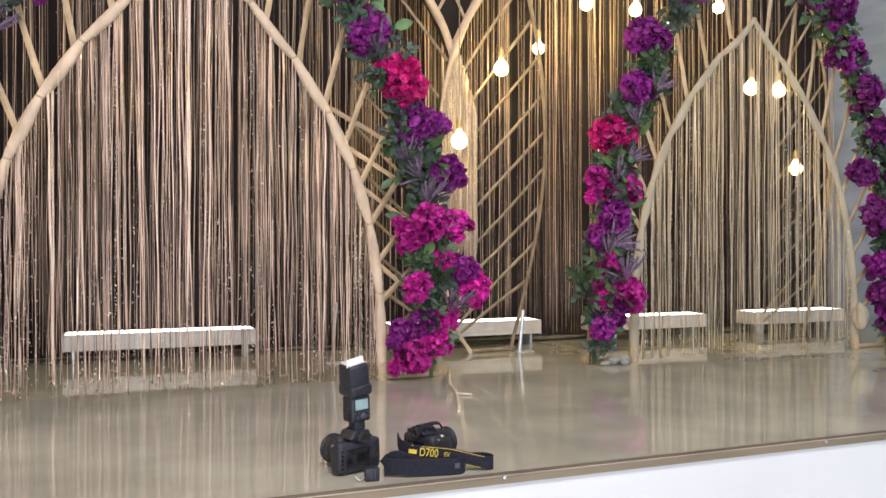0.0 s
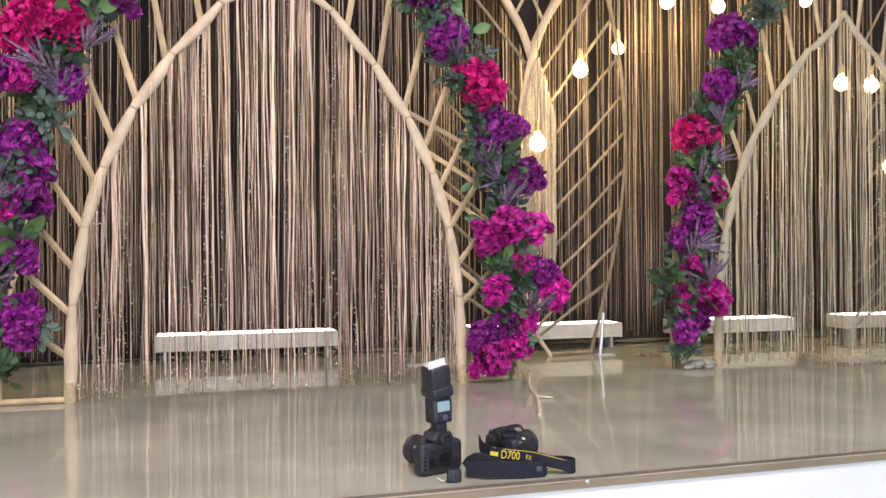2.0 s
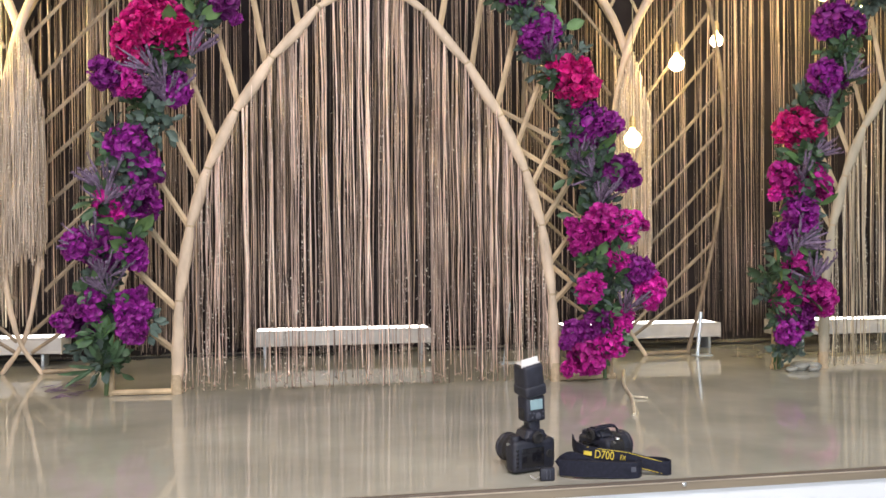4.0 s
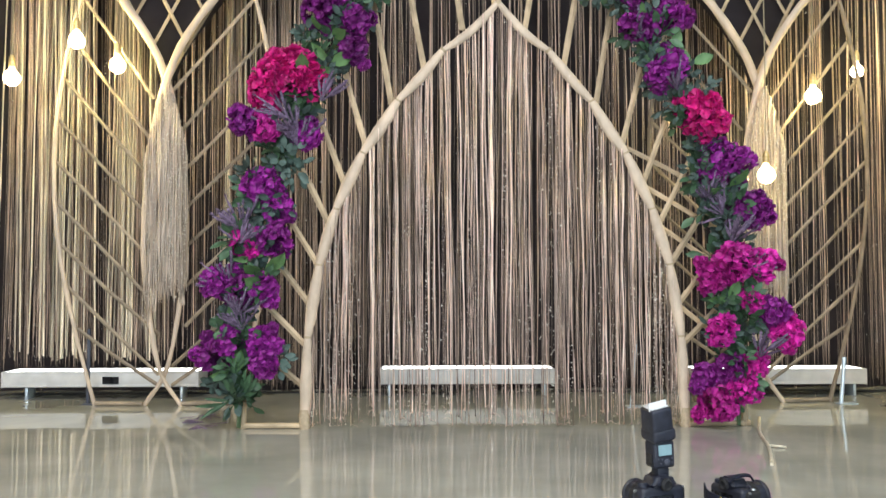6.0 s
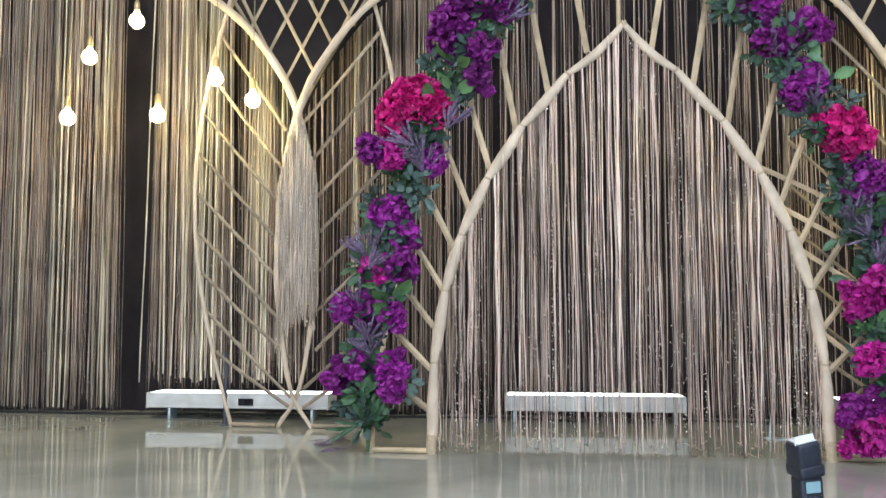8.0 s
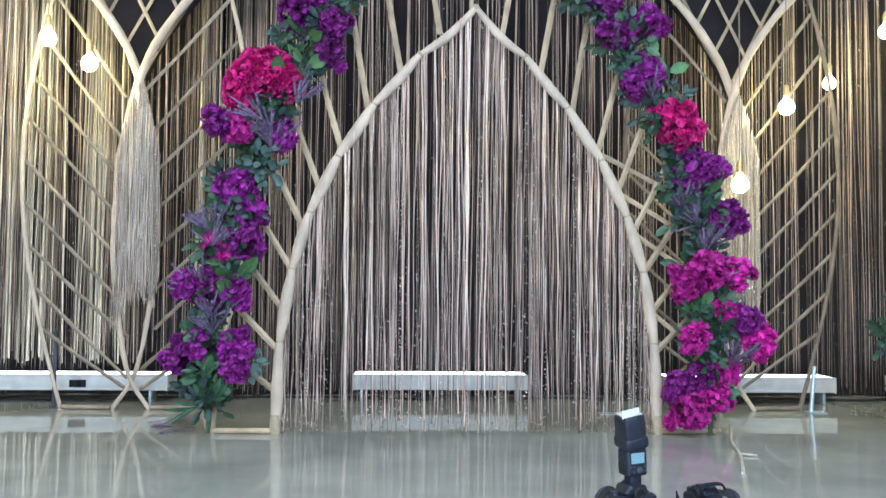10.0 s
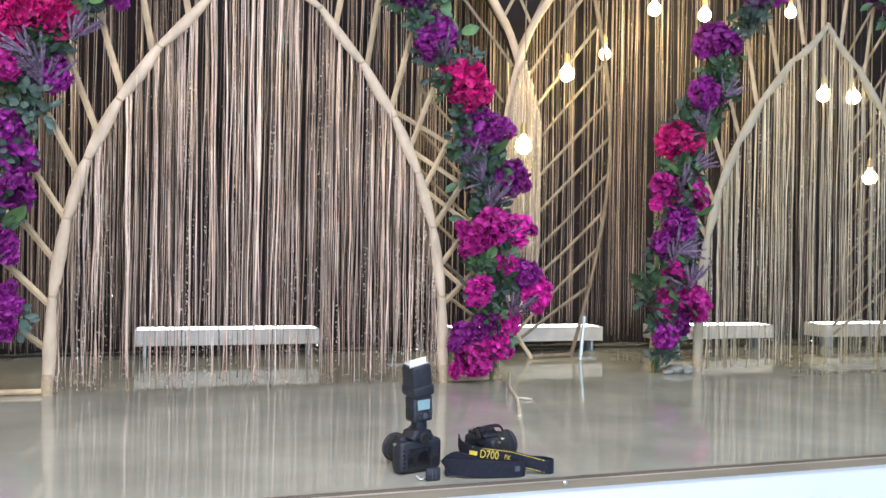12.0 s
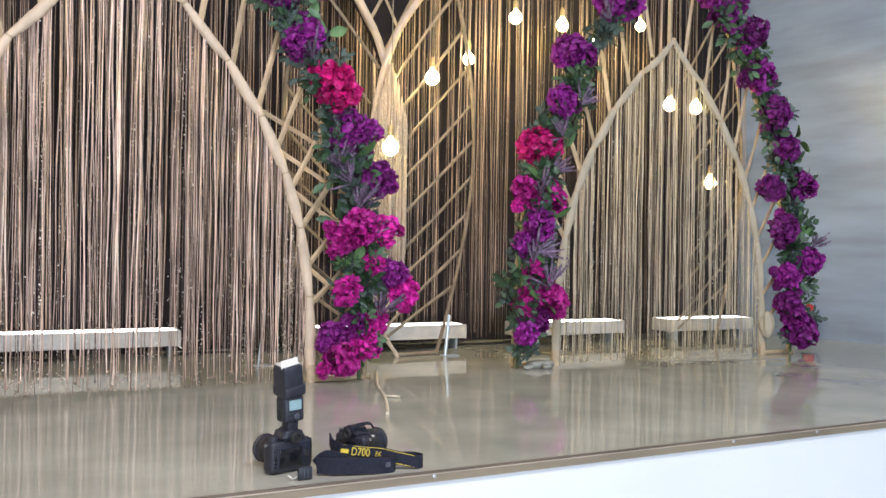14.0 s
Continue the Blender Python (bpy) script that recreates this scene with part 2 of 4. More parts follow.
structure("ground", box(-7, 8, -7, 2.3, -0.72, -0.62), HALL_TILE, "pale polished floor of the hall below the stage", "hall floor")
structure("ceiling", box(-7, 8, -7, 5.2, 4.2, 4.3), PLASTER, "plain pale hall ceiling", "ceiling")
structure("wall_south", box(-7, 8, -7.1, -7, -0.72, 4.2), PLASTER, "plain pale hall wall", "wall")
structure("wall_west", box(-7.1, -7, -7, 5.2, -0.72, 4.2), PLASTER, "plain pale hall wall", "wall")
structure("wall_north", box(-7, 5.02, BACK + 0.05, BACK + 0.2, -0.1, 4.2), PLASTER, "plain wall behind the black cloth", "wall")
structure("wall_far_east", box(8, 8.1, -7, 5.2, -0.72, 4.2), PLASTER, "plain pale hall wall", "wall")
EAST_A, EAST_B = Vector((4.745, 4.72)), Vector((5.2, 1.90))
e = (EAST_B - EAST_A)
ang = math.atan2(e.y, e.x)
structure("wall_east", box(0, e.length, 0, 0.12, -0.01, 4.2, turn=Matrix.Translation((EAST_A.x, EAST_A.y, 0)) @ Matrix.Rotation(ang, 4, "Z")), PANEL,
          "glossy grey-blue side wall panel beside the stage", "wall")

rng = random.Random(3)
for x in (-2.1, -1.1, -0.1, 0.907, 1.929, 2.295, 4.2):
    tagged(part("screw", lathe([(0.006, 0), (0.006, 0.002), (0.003, 0.0035)], (x, front(x) - 0.002, -0.011), (0, -1, 0), 8), CHROME, None), "small bright screw head in the edge strip", "screw", "screws in the stage edge")


# black cloth with soft folds
def cloth(x0, x1, z0, z1, y):
    bm = bmesh.new()
    cols = int((x1 - x0) / 0.04)
    rows = []
    for j in range(2):
        z = z0 + (z1 - z0) * j
        rows.append([bm.verts.new((x0 + (x1 - x0) * i / cols, y + 0.022 * math.sin(i * 0.9 + 2 * math.sin(i * 0.13)), z)) for i in range(cols + 1)])
    for i in range(cols):
        bm.faces.new((rows[0][i], rows[0][i + 1], rows[1][i + 1], rows[1][i]))
    bmesh.ops.solidify(bm, geom=bm.faces[:], thickness=0.004)
    return bm


tagged(part("backdrop_cloth", cloth(-4.2, 4.74, 0.0, 3.3, BACK), BLACK_CLOTH), "black backdrop cloth hanging in soft folds", "backdrop cloth", kind="structure")


# ---- hanging strings ----
def strands(name, items, mat, label, category, seed, sides=3, segs=14, curl=0.0, parent=None, taper=0.0):
    """items: (x, y, top, bottom, radius). One mesh of thin hanging threads."""
    r = random.Random(seed)
    verts, faces = [], []
    for x, y, top, bot, rad in items:
        lean, wave, ph = r.gauss(0, 0.011), r.uniform(0.0008, 0.0042), r.uniform(0, 6.28)
        leany = r.gauss(0, 0.004)
        turn = r.uniform(0, 6.28)
        base = len(verts)
        n = segs + (2 if curl and r.random() < 0.75 else 0)
        for i in range(n + 1):
            u = min(1, i / segs)
            px = x + lean * u * (top - bot) + wave * math.sin(ph + u * 13)
            py = y + leany * u
            pz = top + (bot - top) * u
            if i > segs:
                k = i - segs
                px += r.uniform(-1, 1) * curl * k
                py -= abs(r.gauss(0, curl)) * k * 0.6
                pz = bot + (0.012 if k == 1 else 0.004)
            rr = rad * r.uniform(0.75, 1.25) * (0.7 if i in (0, n) else 1) * (1 - taper * u)
            for j in range(sides):
                a = turn + u * 5 + 6.2832 * j / sides
                verts.append((px + rr * math.cos(a), py + rr * 0.6 * math.sin(a), pz))
        for i in range(n):
            for j in range(sides):
                p, q = base + i * sides + j, base + i * sides + (j + 1) % sides
                faces.append((p, q, q + sides, p + sides))
    me = bpy.data.meshes.new(name)
    o = origin(parent) if parent else Vector((0, 0, 0))
    me.from_pydata([(a - o.x, b - o.y, c - o.z) for a, b, c in verts], [], faces)
    me.materials.append(mat)
    me.shade_smooth()
    ob = new(name, me)
    if parent:
        ob.parent = parent
    return tagged(ob, label, category, kind="stuff")


def sequins(name, spots, parent, seed, size=0.0029):
    """Tiny tilted foil discs threaded on the strings."""
    r = random.Random(seed)
    verts, faces = [], []
    for x, y, z in spots:
        m = Euler((r.uniform(-0.9, 0.9), r.uniform(-0.9, 0.9), r.uniform(0, 3))).to_matrix()
        s = size * r.uniform(0.6, 1.25)
        b = len(verts)
        for cx, cz in ((-1, 0), (0, -1.2), (1, 0), (0, 1.2)):
            verts.append(tuple(Vector((x, y, z)) + m @ Vector((cx * s, 0, cz * s))))
        verts.append(tuple(Vector((x, y, z)) + m @ Vector((0, 0.25 * s, 0))))
        faces += [(b, b + 1, b + 4), (b + 1, b + 2, b + 4), (b + 2, b + 3, b + 4), (b + 3, b, b + 4)]
    me = bpy.data.meshes.new(name)
    o = origin(parent)
    me.from_pydata([tuple(Vector(v) - o) for v in verts], [], faces)
    me.materials.append(SEQUIN)
    ob = new(name, me)
    ob.parent = parent
    return tagged(ob, "glittering foil sequins", kind="stuff")


def clumped(r, x0, x1, count, tight=0.45):
    """Places of threads: loose bundles of two to six, spread over the width with uneven gaps."""
    xs = []
    bundles = max(1, count // 3)
    for i in range(bundles):
        c = x0 + (x1 - x0) * (i + 0.5 + r.uniform(-0.8, 0.8)) / bundles
        for _ in range(r.randint(1, 5)):
            xs.append(min(x1, max(x0, c + r.gauss(0, 0.011 * tight / 0.45))))
    return xs


# the string wall in front of the cloth, in panels with open gaps
r = random.Random(11)
items = []
for a, b, n in ((-4.1, -2.415, 520), (-2.205, -1.75, 150), (-1.70, -1.36, 110), (-1.36, -1.12, 26), (-1.12, -0.75, 80), (-0.75, -0.45, 58), (-0.45, -0.05, 48), (-0.05, 0.65, 50), (0.65, 1.15, 52), (1.15, 1.35, 35), (1.35, 2.6, 140), (2.6, 3.75, 95), (3.75, 4.15, 36), (4.15, 4.70, 22)):
    for x in clumped(r, a, b, n):
        rad = r.uniform(0.0045, 0.0075) if r.random() < 0.22 else r.uniform(0.0013, 0.0036)
        low = r.uniform(0.13, 0.30) if -2.3 < a < -1.2 and r.random() < 0.85 else abs(r.gauss(0.03, 0.03)) + 0.006
        items.append((x, 4.585 + r.gauss(0, 0.018), 3.25, low, rad))
# broad pale strips at the far end
wide = []
for a, b, n in ((-4.1, -2.42, 34), (-2.2, -1.78, 24), (-1.66, -1.38, 18), (-1.08, -0.9, 6)):
    for _ in range(n):
        wide.append((r.uniform(a, b), 4.56 + r.gauss(0, 0.008), 3.25, 0.17 + abs(r.gauss(0, 0.03)) if a > -2.4 else 0.03, r.uniform(0.004, 0.0085)))
strands("pale_string_curtain", wide, THREAD_CREAM, "broad pale cream strips hanging among the metallic strings", "string curtain", 907)
wall_strings = strands("string_curtain", items, THREAD, "curtain of gold and bronze metallic strings hanging before black cloth", "string curtain", 905, taper=0.62)
glints = []
for x, y, top, bot, rad in items:
    for _ in range(r.choice((0, 0, 2, 5, 12))):
        glints.append((x + r.gauss(0, 0.004), y - 0.012, r.uniform(bot + 0.05, 2.3)))
sequins("sequin", glints, wall_strings, 911)
rail = thing("curtain_rail", (0.3, 4.585, 3.25), "wooden rail that carries the string curtains", "curtain rail")
part("rail", box(-4.2, 4.72, 4.57, 4.60, 3.25, 3.29, 0.004), LATH, rail)


# ---- pointed arches ----
def inner_half(z, w, top):
    return w * (1 - min(1, z / top) ** 2.7)


def outer_half(z, w, top=2.27):
    return w * (1 - min(1, z / top) ** 2.6)


def arch(cx, y, w, top, outer, seed, label, threads, mat, pole_mat, cross, fine, skew, broad):
    r = random.Random(seed)
    ob = thing("floral_arch", (cx, y, 0), label, "decorative arch", "pointed arches")
    # wrapped pole in sections that meet at knots
    for s in (-1, 1):
        zs = [0.0, 0.36, 0.648, 0.872, 1.098, 1.31, 1.517, top]
        zs = [z * top / 1.715 if z != top else top for z in zs]
        for za, zb in zip(zs, zs[1:]):
            pts, rad = [], []
            a = Vector((cx + skew * (za / top) ** 7 + s * inner_half(za, w, top), y, za))
            b = Vector((cx + skew * (zb / top) ** 7 + s * inner_half(zb, w, top), y, zb))
            for i in range(15):
                u = i / 14
                jit = Vector((r.gauss(0, 0.0005), r.gauss(0, 0.0005), 0)) if 0 < i < 14 else Vector((0, 0, 0))
                pts.append(a.lerp(b, u) + jit - Vector((0, 0, (0.022 if zb == top else 0.008 if zb > 1.25 else 0) * math.sin(math.pi * u))))
                rad.append((0.0135 + 0.0105 * math.sin(math.pi * u) ** 0.75) * (0.74 if zb == top else 0.88 if zb > 1.45 else 1) * (1 + 0.03 * r.uniform(-1, 1)))
            part("pole_section", tube(pts, rad, 12, 0.7), pole_mat, ob)
            knot = [b + (a - b).normalized() * d for d in (0.006, 0.001, -0.004)]
            part("twine_knot", tube(knot, [0.0125, 0.0152, 0.0140], 10, 0.78), TWINE, ob)
    # thin outer hoop
    for s in (-1, 1):
        pts = [(cx + s * outer_half(2.27 * i / 22, outer), y + 0.02, 2.27 * i / 22) for i in range(23)]
        part("outer_hoop", tube(pts, [0.011 + 0.002 * r.uniform(-1, 1) for _ in pts], 8), LATH, ob)
        # foot: base bar and stub
        part("base_bar", tube([(cx + s * (w - 0.02), y, 0.012), (cx + s * (outer + 0.02), y + 0.01, 0.012)], 0.011, 8), LATH, ob)
        part("outer_foot", tube([(cx + s * outer, y + 0.012, 0.0), (cx + s * outer, y + 0.012, 0.10), (cx + s * outer, y + 0.012, 0.20)], [0.014, 0.012, 0.011], 8), LATH, ob)
        part("foot_wrap", tube([(cx + s * w, y, 0.0), (cx + s * w, y, 0.045), (cx + s * w, y, 0.075)], [0.021, 0.022, 0.018], 10), TWINE, ob)
        # slanting laths from the pole up to the hoop
        for i in range(11):
            zi = 0.16 + i * 0.16
            if zi > top - 0.05:
                break
            ang = radians(33 + 47 * min(1, zi / 1.25))
            x0 = cx + s * inner_half(zi, w, top)
            d = 0.0
            while d < 0.9:
                d += 0.01
                px, pz = x0 + s * d * math.cos(ang), zi + d * math.sin(ang)
                if abs(px - cx) > outer_half(pz, outer):
                    break
            lath((x0, y + 0.012, zi), (px, y + 0.024, pz), 0.0115, ob, r)
            if cross and s > 0 and 0.3 < zi < 1.2 and i % 2 == 0 or cross and s > 0 and 0.75 < zi < 1.0:
                zo = zi - 0.19
                lath((x0 - 0.01, y + 0.03, zi + 0.02), (cx + s * (outer_half(zo, outer)), y + 0.034, zo), 0.0095, ob, r)
    part("ridge_lath", tube([(cx, y + 0.01, top - 0.03), (cx + 0.004, y + 0.012, 2.27)], 0.009, 6), LATH, ob)
    # string fill tied to the pole, reaching the floor
    cur = thing("arch_curtain", (cx, y + 0.004, 0), "glittering beige string curtain filling the pointed arch down to the floor", "string curtain", "arch curtains")
    items, spots = [], []
    span = 2 * w - 0.024
    bundles = int(threads / 2.6)
    places = []
    for i in range(bundles):
        c = cx - span / 2 + span * (i + 0.5 + r.uniform(-0.75, 0.75)) / bundles
        places += [c + r.gauss(0, 0.0042) for _ in range(r.choice((1, 2, 2, 3, 3, 4)))]
    for x in places:
        x = min(cx + span / 2, max(cx - span / 2, x))
        u = abs(x - cx) / w
        ztop = top * max(0.0, 1 - u) ** (1 / 2.7) - 0.012
        yy = y + 0.004 + r.gauss(0, 0.006)
        zb = max(0.006, r.gauss(0.03, 0.03))
        if ztop < 0.15:
            continue
        items.append((x, yy, ztop, zb, r.uniform(0.0034, 0.0056) if r.random() < broad else r.uniform(0.0012, 0.0028)))
        for _ in range(r.choice((0, 0, 6, 14, 30, 60))):
            spots.append((x + r.gauss(0, 0.003), yy - 0.004, r.uniform(zb, ztop)))
    for _ in range(fine):
        x = r.uniform(cx - w + 0.015, cx + w - 0.015)
        ztop = top * max(0.0, 1 - abs(x - cx) / w) ** (1 / 2.7) - 0.012
        if ztop > 0.15:
            items.append((x, y + r.gauss(0, 0.01), ztop, max(0.006, r.gauss(0.04, 0.03)), r.uniform(0.0006, 0.0012)))
    strands("string_fill", items, mat, "beige metallic strings", "", seed + 1, curl=0.016, parent=cur, taper=0.5)
    sequins("sequin", spots, cur, seed + 2)
    return ob


arch(0.293, 3.40, 0.757, 1.712, 1.0, 21, "pointed arch of reed-wrapped poles with slanting laths", 215, THREAD_PALE, REED, True, 60, 0.018, 0.30)
arch(3.035, 3.50, 0.70, 1.705, 0.93, 31, "pointed arch of reed-wrapped poles beside the grey wall", 170, THREAD_CREAM, PALE_WRAP, False, 36, 0.025, 0.55)


bundle = bmesh.new()
bmesh.ops.create_icosphere(bundle, subdivisions=4, radius=1)
for v in bundle.verts:
    a = math.atan2(v.co.y, v.co.x)
    v.co *= 1 + 0.10 * math.sin(7 * a + 3 * v.co.z) * (1 - abs(v.co.z)) + 0.12 * noise.noise(v.co * 2.2)
bmesh.ops.scale(bundle, verts=bundle.verts, vec=(0.042, 0.038, 0.075))
bmesh.ops.translate(bundle, verts=bundle.verts, vec=(3.745, 3.475, 0.17))
tagged(part("cloth_bundle", bundle, PALE_WRAP), "gathered knot of cream cloth tied round the arch foot", "cloth bundle")


# ---- leaf-shaped lattice frames behind ----
def leaf_frame(mid, s, y, seed, sides=(-1, 1), pouch=True):
    """s: the side on which its open veins show, -1 or 1."""
    r = random.Random(seed)
    ob = thing("leaf_frame", (mid, y, 0), "leaf-shaped frame of curved poles with parallel lath veins", "lattice frame", "leaf frames")

    def half(z):
        return 0.325 + 0.212 * math.sin(math.pi * min(z, 2.3) / 2.3)

    def arm(z):
        return float(np.interp(z, (1.54, 1.78, 2.06, 2.3), (0.0, 0.105, 0.33, 0.66)))

    for k in sides:
        pts = [(mid + k * half(2.3 * i / 14), y, 2.3 * i / 14) for i in range(15)]
        # with s above 0 the outline gets the colour with shade painted in
        part("outline_pole", tube(pts, [0.0105 + 0.002 * r.uniform(-1, 1) for _ in pts], 8), REED if s < 0 else SHADED_LATH, ob)
        if pouch:
            nodes = ((0.09, 0), (-0.02, 0.19), (-0.085, 0.6), (-0.095, 0.9), (-0.065, 1.27), (0.0, 1.54), (0.105, 1.78), (0.33, 2.06), (0.66, 2.3))
            line = smooth_line([(mid + k * a, y - 0.018 - 0.012 * k, b) for a, b in nodes], 4)
            part("wrapped_pole", tube(line, [(0.011 if p.z < 0.45 else 0.014 if p.z < 1.45 else 0.0195) + 0.002 * r.uniform(-1, 1) for p in line], 10, 0.8), REED, ob)
            part("base_bar", tube([(mid + k * 0.09, y - 0.03, 0.011), (mid + k * half(0), y, 0.011)], 0.010, 8), SHADED_LATH, ob)
        for i in range(10):
            zo = 0.37 + i * 0.2
            if zo > 2.26:
                break
            drop = (0.40 if k == s else 0.36) + 0.1 * (zo / 2)
            zi = zo - drop
            xi = mid + k * (0.09 if zi > 0.35 else 0.03)
            if zi > 1.3:
                xi = mid + k * max(0.02 if zi > 1.5 else 0.07, arm(zi))
            if zi < 0.05:
                zi = 0.09
            lath((xi, y + 0.016, zi), (mid + k * half(zo), y + 0.012, zo), 0.0085, ob, r, "vein_lath", SHADED_LATH)
    # black cloth behind the open fork
    if pouch:
        bm = bmesh.new()
        rows = []
        for i in range(16):
            z = 1.57 + i * 0.73 / 15
            w = arm(z) + 0.004
            rows.append([bm.verts.new((mid + w * c, y + 0.062 + 0.006 * math.sin(9 * c + i), z)) for c in (-1, -0.5, 0, 0.5, 1)])
        for a, b in zip(rows, rows[1:]):
            for c in range(4):
                bm.faces.new((a[c], a[c + 1], b[c + 1], b[c]))
        bmesh.ops.solidify(bm, geom=bm.faces[:], thickness=0.004)
        part("fork_cloth", bm, BLACK_CLOTH, ob, "black cloth behind the lattice")
    # diamond lattice in the fork above
    for k in sides if len(sides) > 1 else ():
        for i in range(-5, 6):
            x0 = mid + i * 0.165
            a = None
            for j in range(80):
                z = 1.58 + j * 0.01
                x = x0 + k * (z - 1.58) * 0.52
                inside = abs(x - mid) < arm(z)
                if inside and a is None:
                    a = (x, z)
                if a is not None:
                    b = (x, z)
                    if not inside:
                        break
            if a is not None and b[1] - a[1] > 0.06:
                lath((a[0], y + 0.03 + 0.006 * k, a[1]), (b[0], y + 0.03 + 0.006 * k, b[1]), 0.0085, ob, r, "lattice_lath")
    if not pouch:
        return ob
    # slim pouch of strings between the wrapped poles
    cur = thing("string_tassel", (mid, y - 0.02, 0), "slim hanging bunch of pale glittering strings", "string tassel", "string tassels")
    items, spots = [], []
    for _ in range(170):
        dx = r.uniform(-0.098, 0.098)
        ztop = 1.53 - 0.34 * (abs(dx) / 0.098) ** 1.3
        zb = 0.55 + r.gauss(0, 0.03) + (-0.22 * r.random() if dx * s > 0.05 and r.random() < 0.5 else 0.0)
        yy = y - 0.05 + r.uniform(-0.02, 0.015)
        items.append((mid + 0.015 + dx, yy, ztop, zb, r.uniform(0.002, 0.0045)))
        for _ in range(18):
            spots.append((mid + 0.015 + dx + r.gauss(0, 0.003), yy - 0.006, r.uniform(zb, ztop)))
    strands("string_fill", items, THREAD_POUCH, "pale beige strings", "", seed + 5, parent=cur)
    sequins("sequin", spots, cur, seed + 6)
    return ob


leaf_frame(-1.227, -1, 4.10, 41)
leaf_frame(1.643, 1, 4.10, 51)
leaf_frame(3.65, 1, 4.12, 61, (1,), False)


def stand_leg(x, y, top, mat, label, k=0.009, lean=0.0):
    ob = thing("stand_leg", (x, y, 0), label, "stand")
    part("upright", tube([(x, y, 0.006), (x + lean * 0.5, y, top * 0.5), (x + lean, y, top)], k, 8), mat, ob)
    part("base_plate", box(x - 0.02, x + 0.07, y - 0.03, y + 0.03, 0.0, 0.006, 0.002), mat, ob)
    return ob


stand_leg(-1.60, 4.14, 0.36, SLATE, "dark slate-painted metal stand behind the leaf frame")
stand_leg(1.985, 4.02, 0.22, PALE_METAL, "pale metal stand leg behind the leaf frame", 0.010, 0.02)
stand_leg(0.965, 3.95, 0.29, PALE_METAL, "thin pale metal stand leg behind the arch curtain", 0.005, 0.03)


# ---- light bars on the floor ----
def light_bar(x0, x1, y, feet, label, tag=False):
    """y: its front face."""
    ob = thing("light_bar", ((x0 + x1) / 2, y + 0.09, 0), label, "light bar", "floor light bars")
    part("housing", box(x0, x1, y, y + 0.18, 0.062, 0.131, 0.008, 3), PLASTIC_WHITE, ob)
    n = 10
    w = (x1 - x0 - 0.012) / n
    for i in range(n):
        a = x0 + 0.006 + i * w
        part("lens", box(a + 0.0015, a + w - 0.0015, y + 0.009, y + 0.171, 0.129, 0.1405, 0.003, 1), LED, ob, "lit white lens")
    for a in (y, y + 0.172):
        part("rim", box(x0, x1, a, a + 0.008, 0.126, 0.1412, 0.002, 1), PLASTIC_WHITE, ob)
    for x in (x0, x1):
        part("end_cap", box(x - 0.004, x + 0.004, y - 0.002, y + 0.182, 0.060, 0.140, 0.002), PLASTIC_WHITE, ob)
    for x in feet:
        part("foot", box(x - 0.007, x + 0.007, y + 0.03, y + 0.12, 0.0, 0.064, 0.002), PALE_METAL, ob)
    part("bottom_rail", box(x0 + 0.004, x1 - 0.004, y - 0.003, y + 0.003, 0.065, 0.075, 0.001), PLASTIC_WHITE, ob)
    if tag:
        x = x0 + 0.555 * (x1 - x0)
        part("rating_plate", box(x - 0.04, x + 0.04, y - 0.005, y - 0.001, 0.079, 0.115), GLOSS, ob, "black rating plate")
    return ob


light_bar(-2.087, -1.12, 4.30, (-1.98, -1.21), "white lit light bar with a black plate, on the floor", True)
light_bar(-0.212, 0.673, 4.36, (-0.17, 0.63), "white lit light bar on the floor behind the arch curtain")
light_bar(1.374, 2.245, 4.28, (1.5, 2.2), "white lit light bar on the floor behind the leaf frame")
light_bar(2.60, 3.362, 4.26, (2.74, 3.29), "white lit light bar on the floor by the flower column")
light_bar(3.728, 4.44, 4.25, (3.80, 4.36), "white lit light bar on the floor near the side wall")


# ---- pendant bulbs ----
def pendant(x, y, z, size=0.047):
    ob = thing("pendant_bulb", (x, y, z), "round warm glowing filament bulb on a thin cord", "light bulb", "pendant bulbs")
    prof = [(0.013, 0.078), (0.015, 0.060), (0.021, 0.046), (0.034, 0.033), (0.043, 0.018), (0.047, 0.0), (0.044, -0.018), (0.034, -0.033), (0.018, -0.044), (0.005, -0.047)]
    k = size / 0.047
    part("glass", lathe([(a * k, b * k) for a, b in prof][::-1], (x, y, z), None, 20), BULB_GLASS, ob, "bulb glass with an added amber halo glow")
    part("filament", lathe([(a * k * 0.46, b * k * 0.46) for a, b in prof][::-1], (x, y, z - 0.002), None, 14), BULB, ob, "bright lit filament")
    part("cap", lathe([(0.013, 0.060), (0.0145, 0.064), (0.0145, 0.08), (0.0125, 0.082), (0.0145, 0.085), (0.0135, 0.098), (0.006, 0.114)], (x, y, z + 0.012 if size > 0.04 else z - 0.006), None, 14), BRASS, ob, "brass screw cap")
    part("cord", tube([(x, y, z + 0.10), (x + 0.003, y, z + 0.5), (x, y, 4.2)], 0.0028, 6), CORD, ob)
    return ob


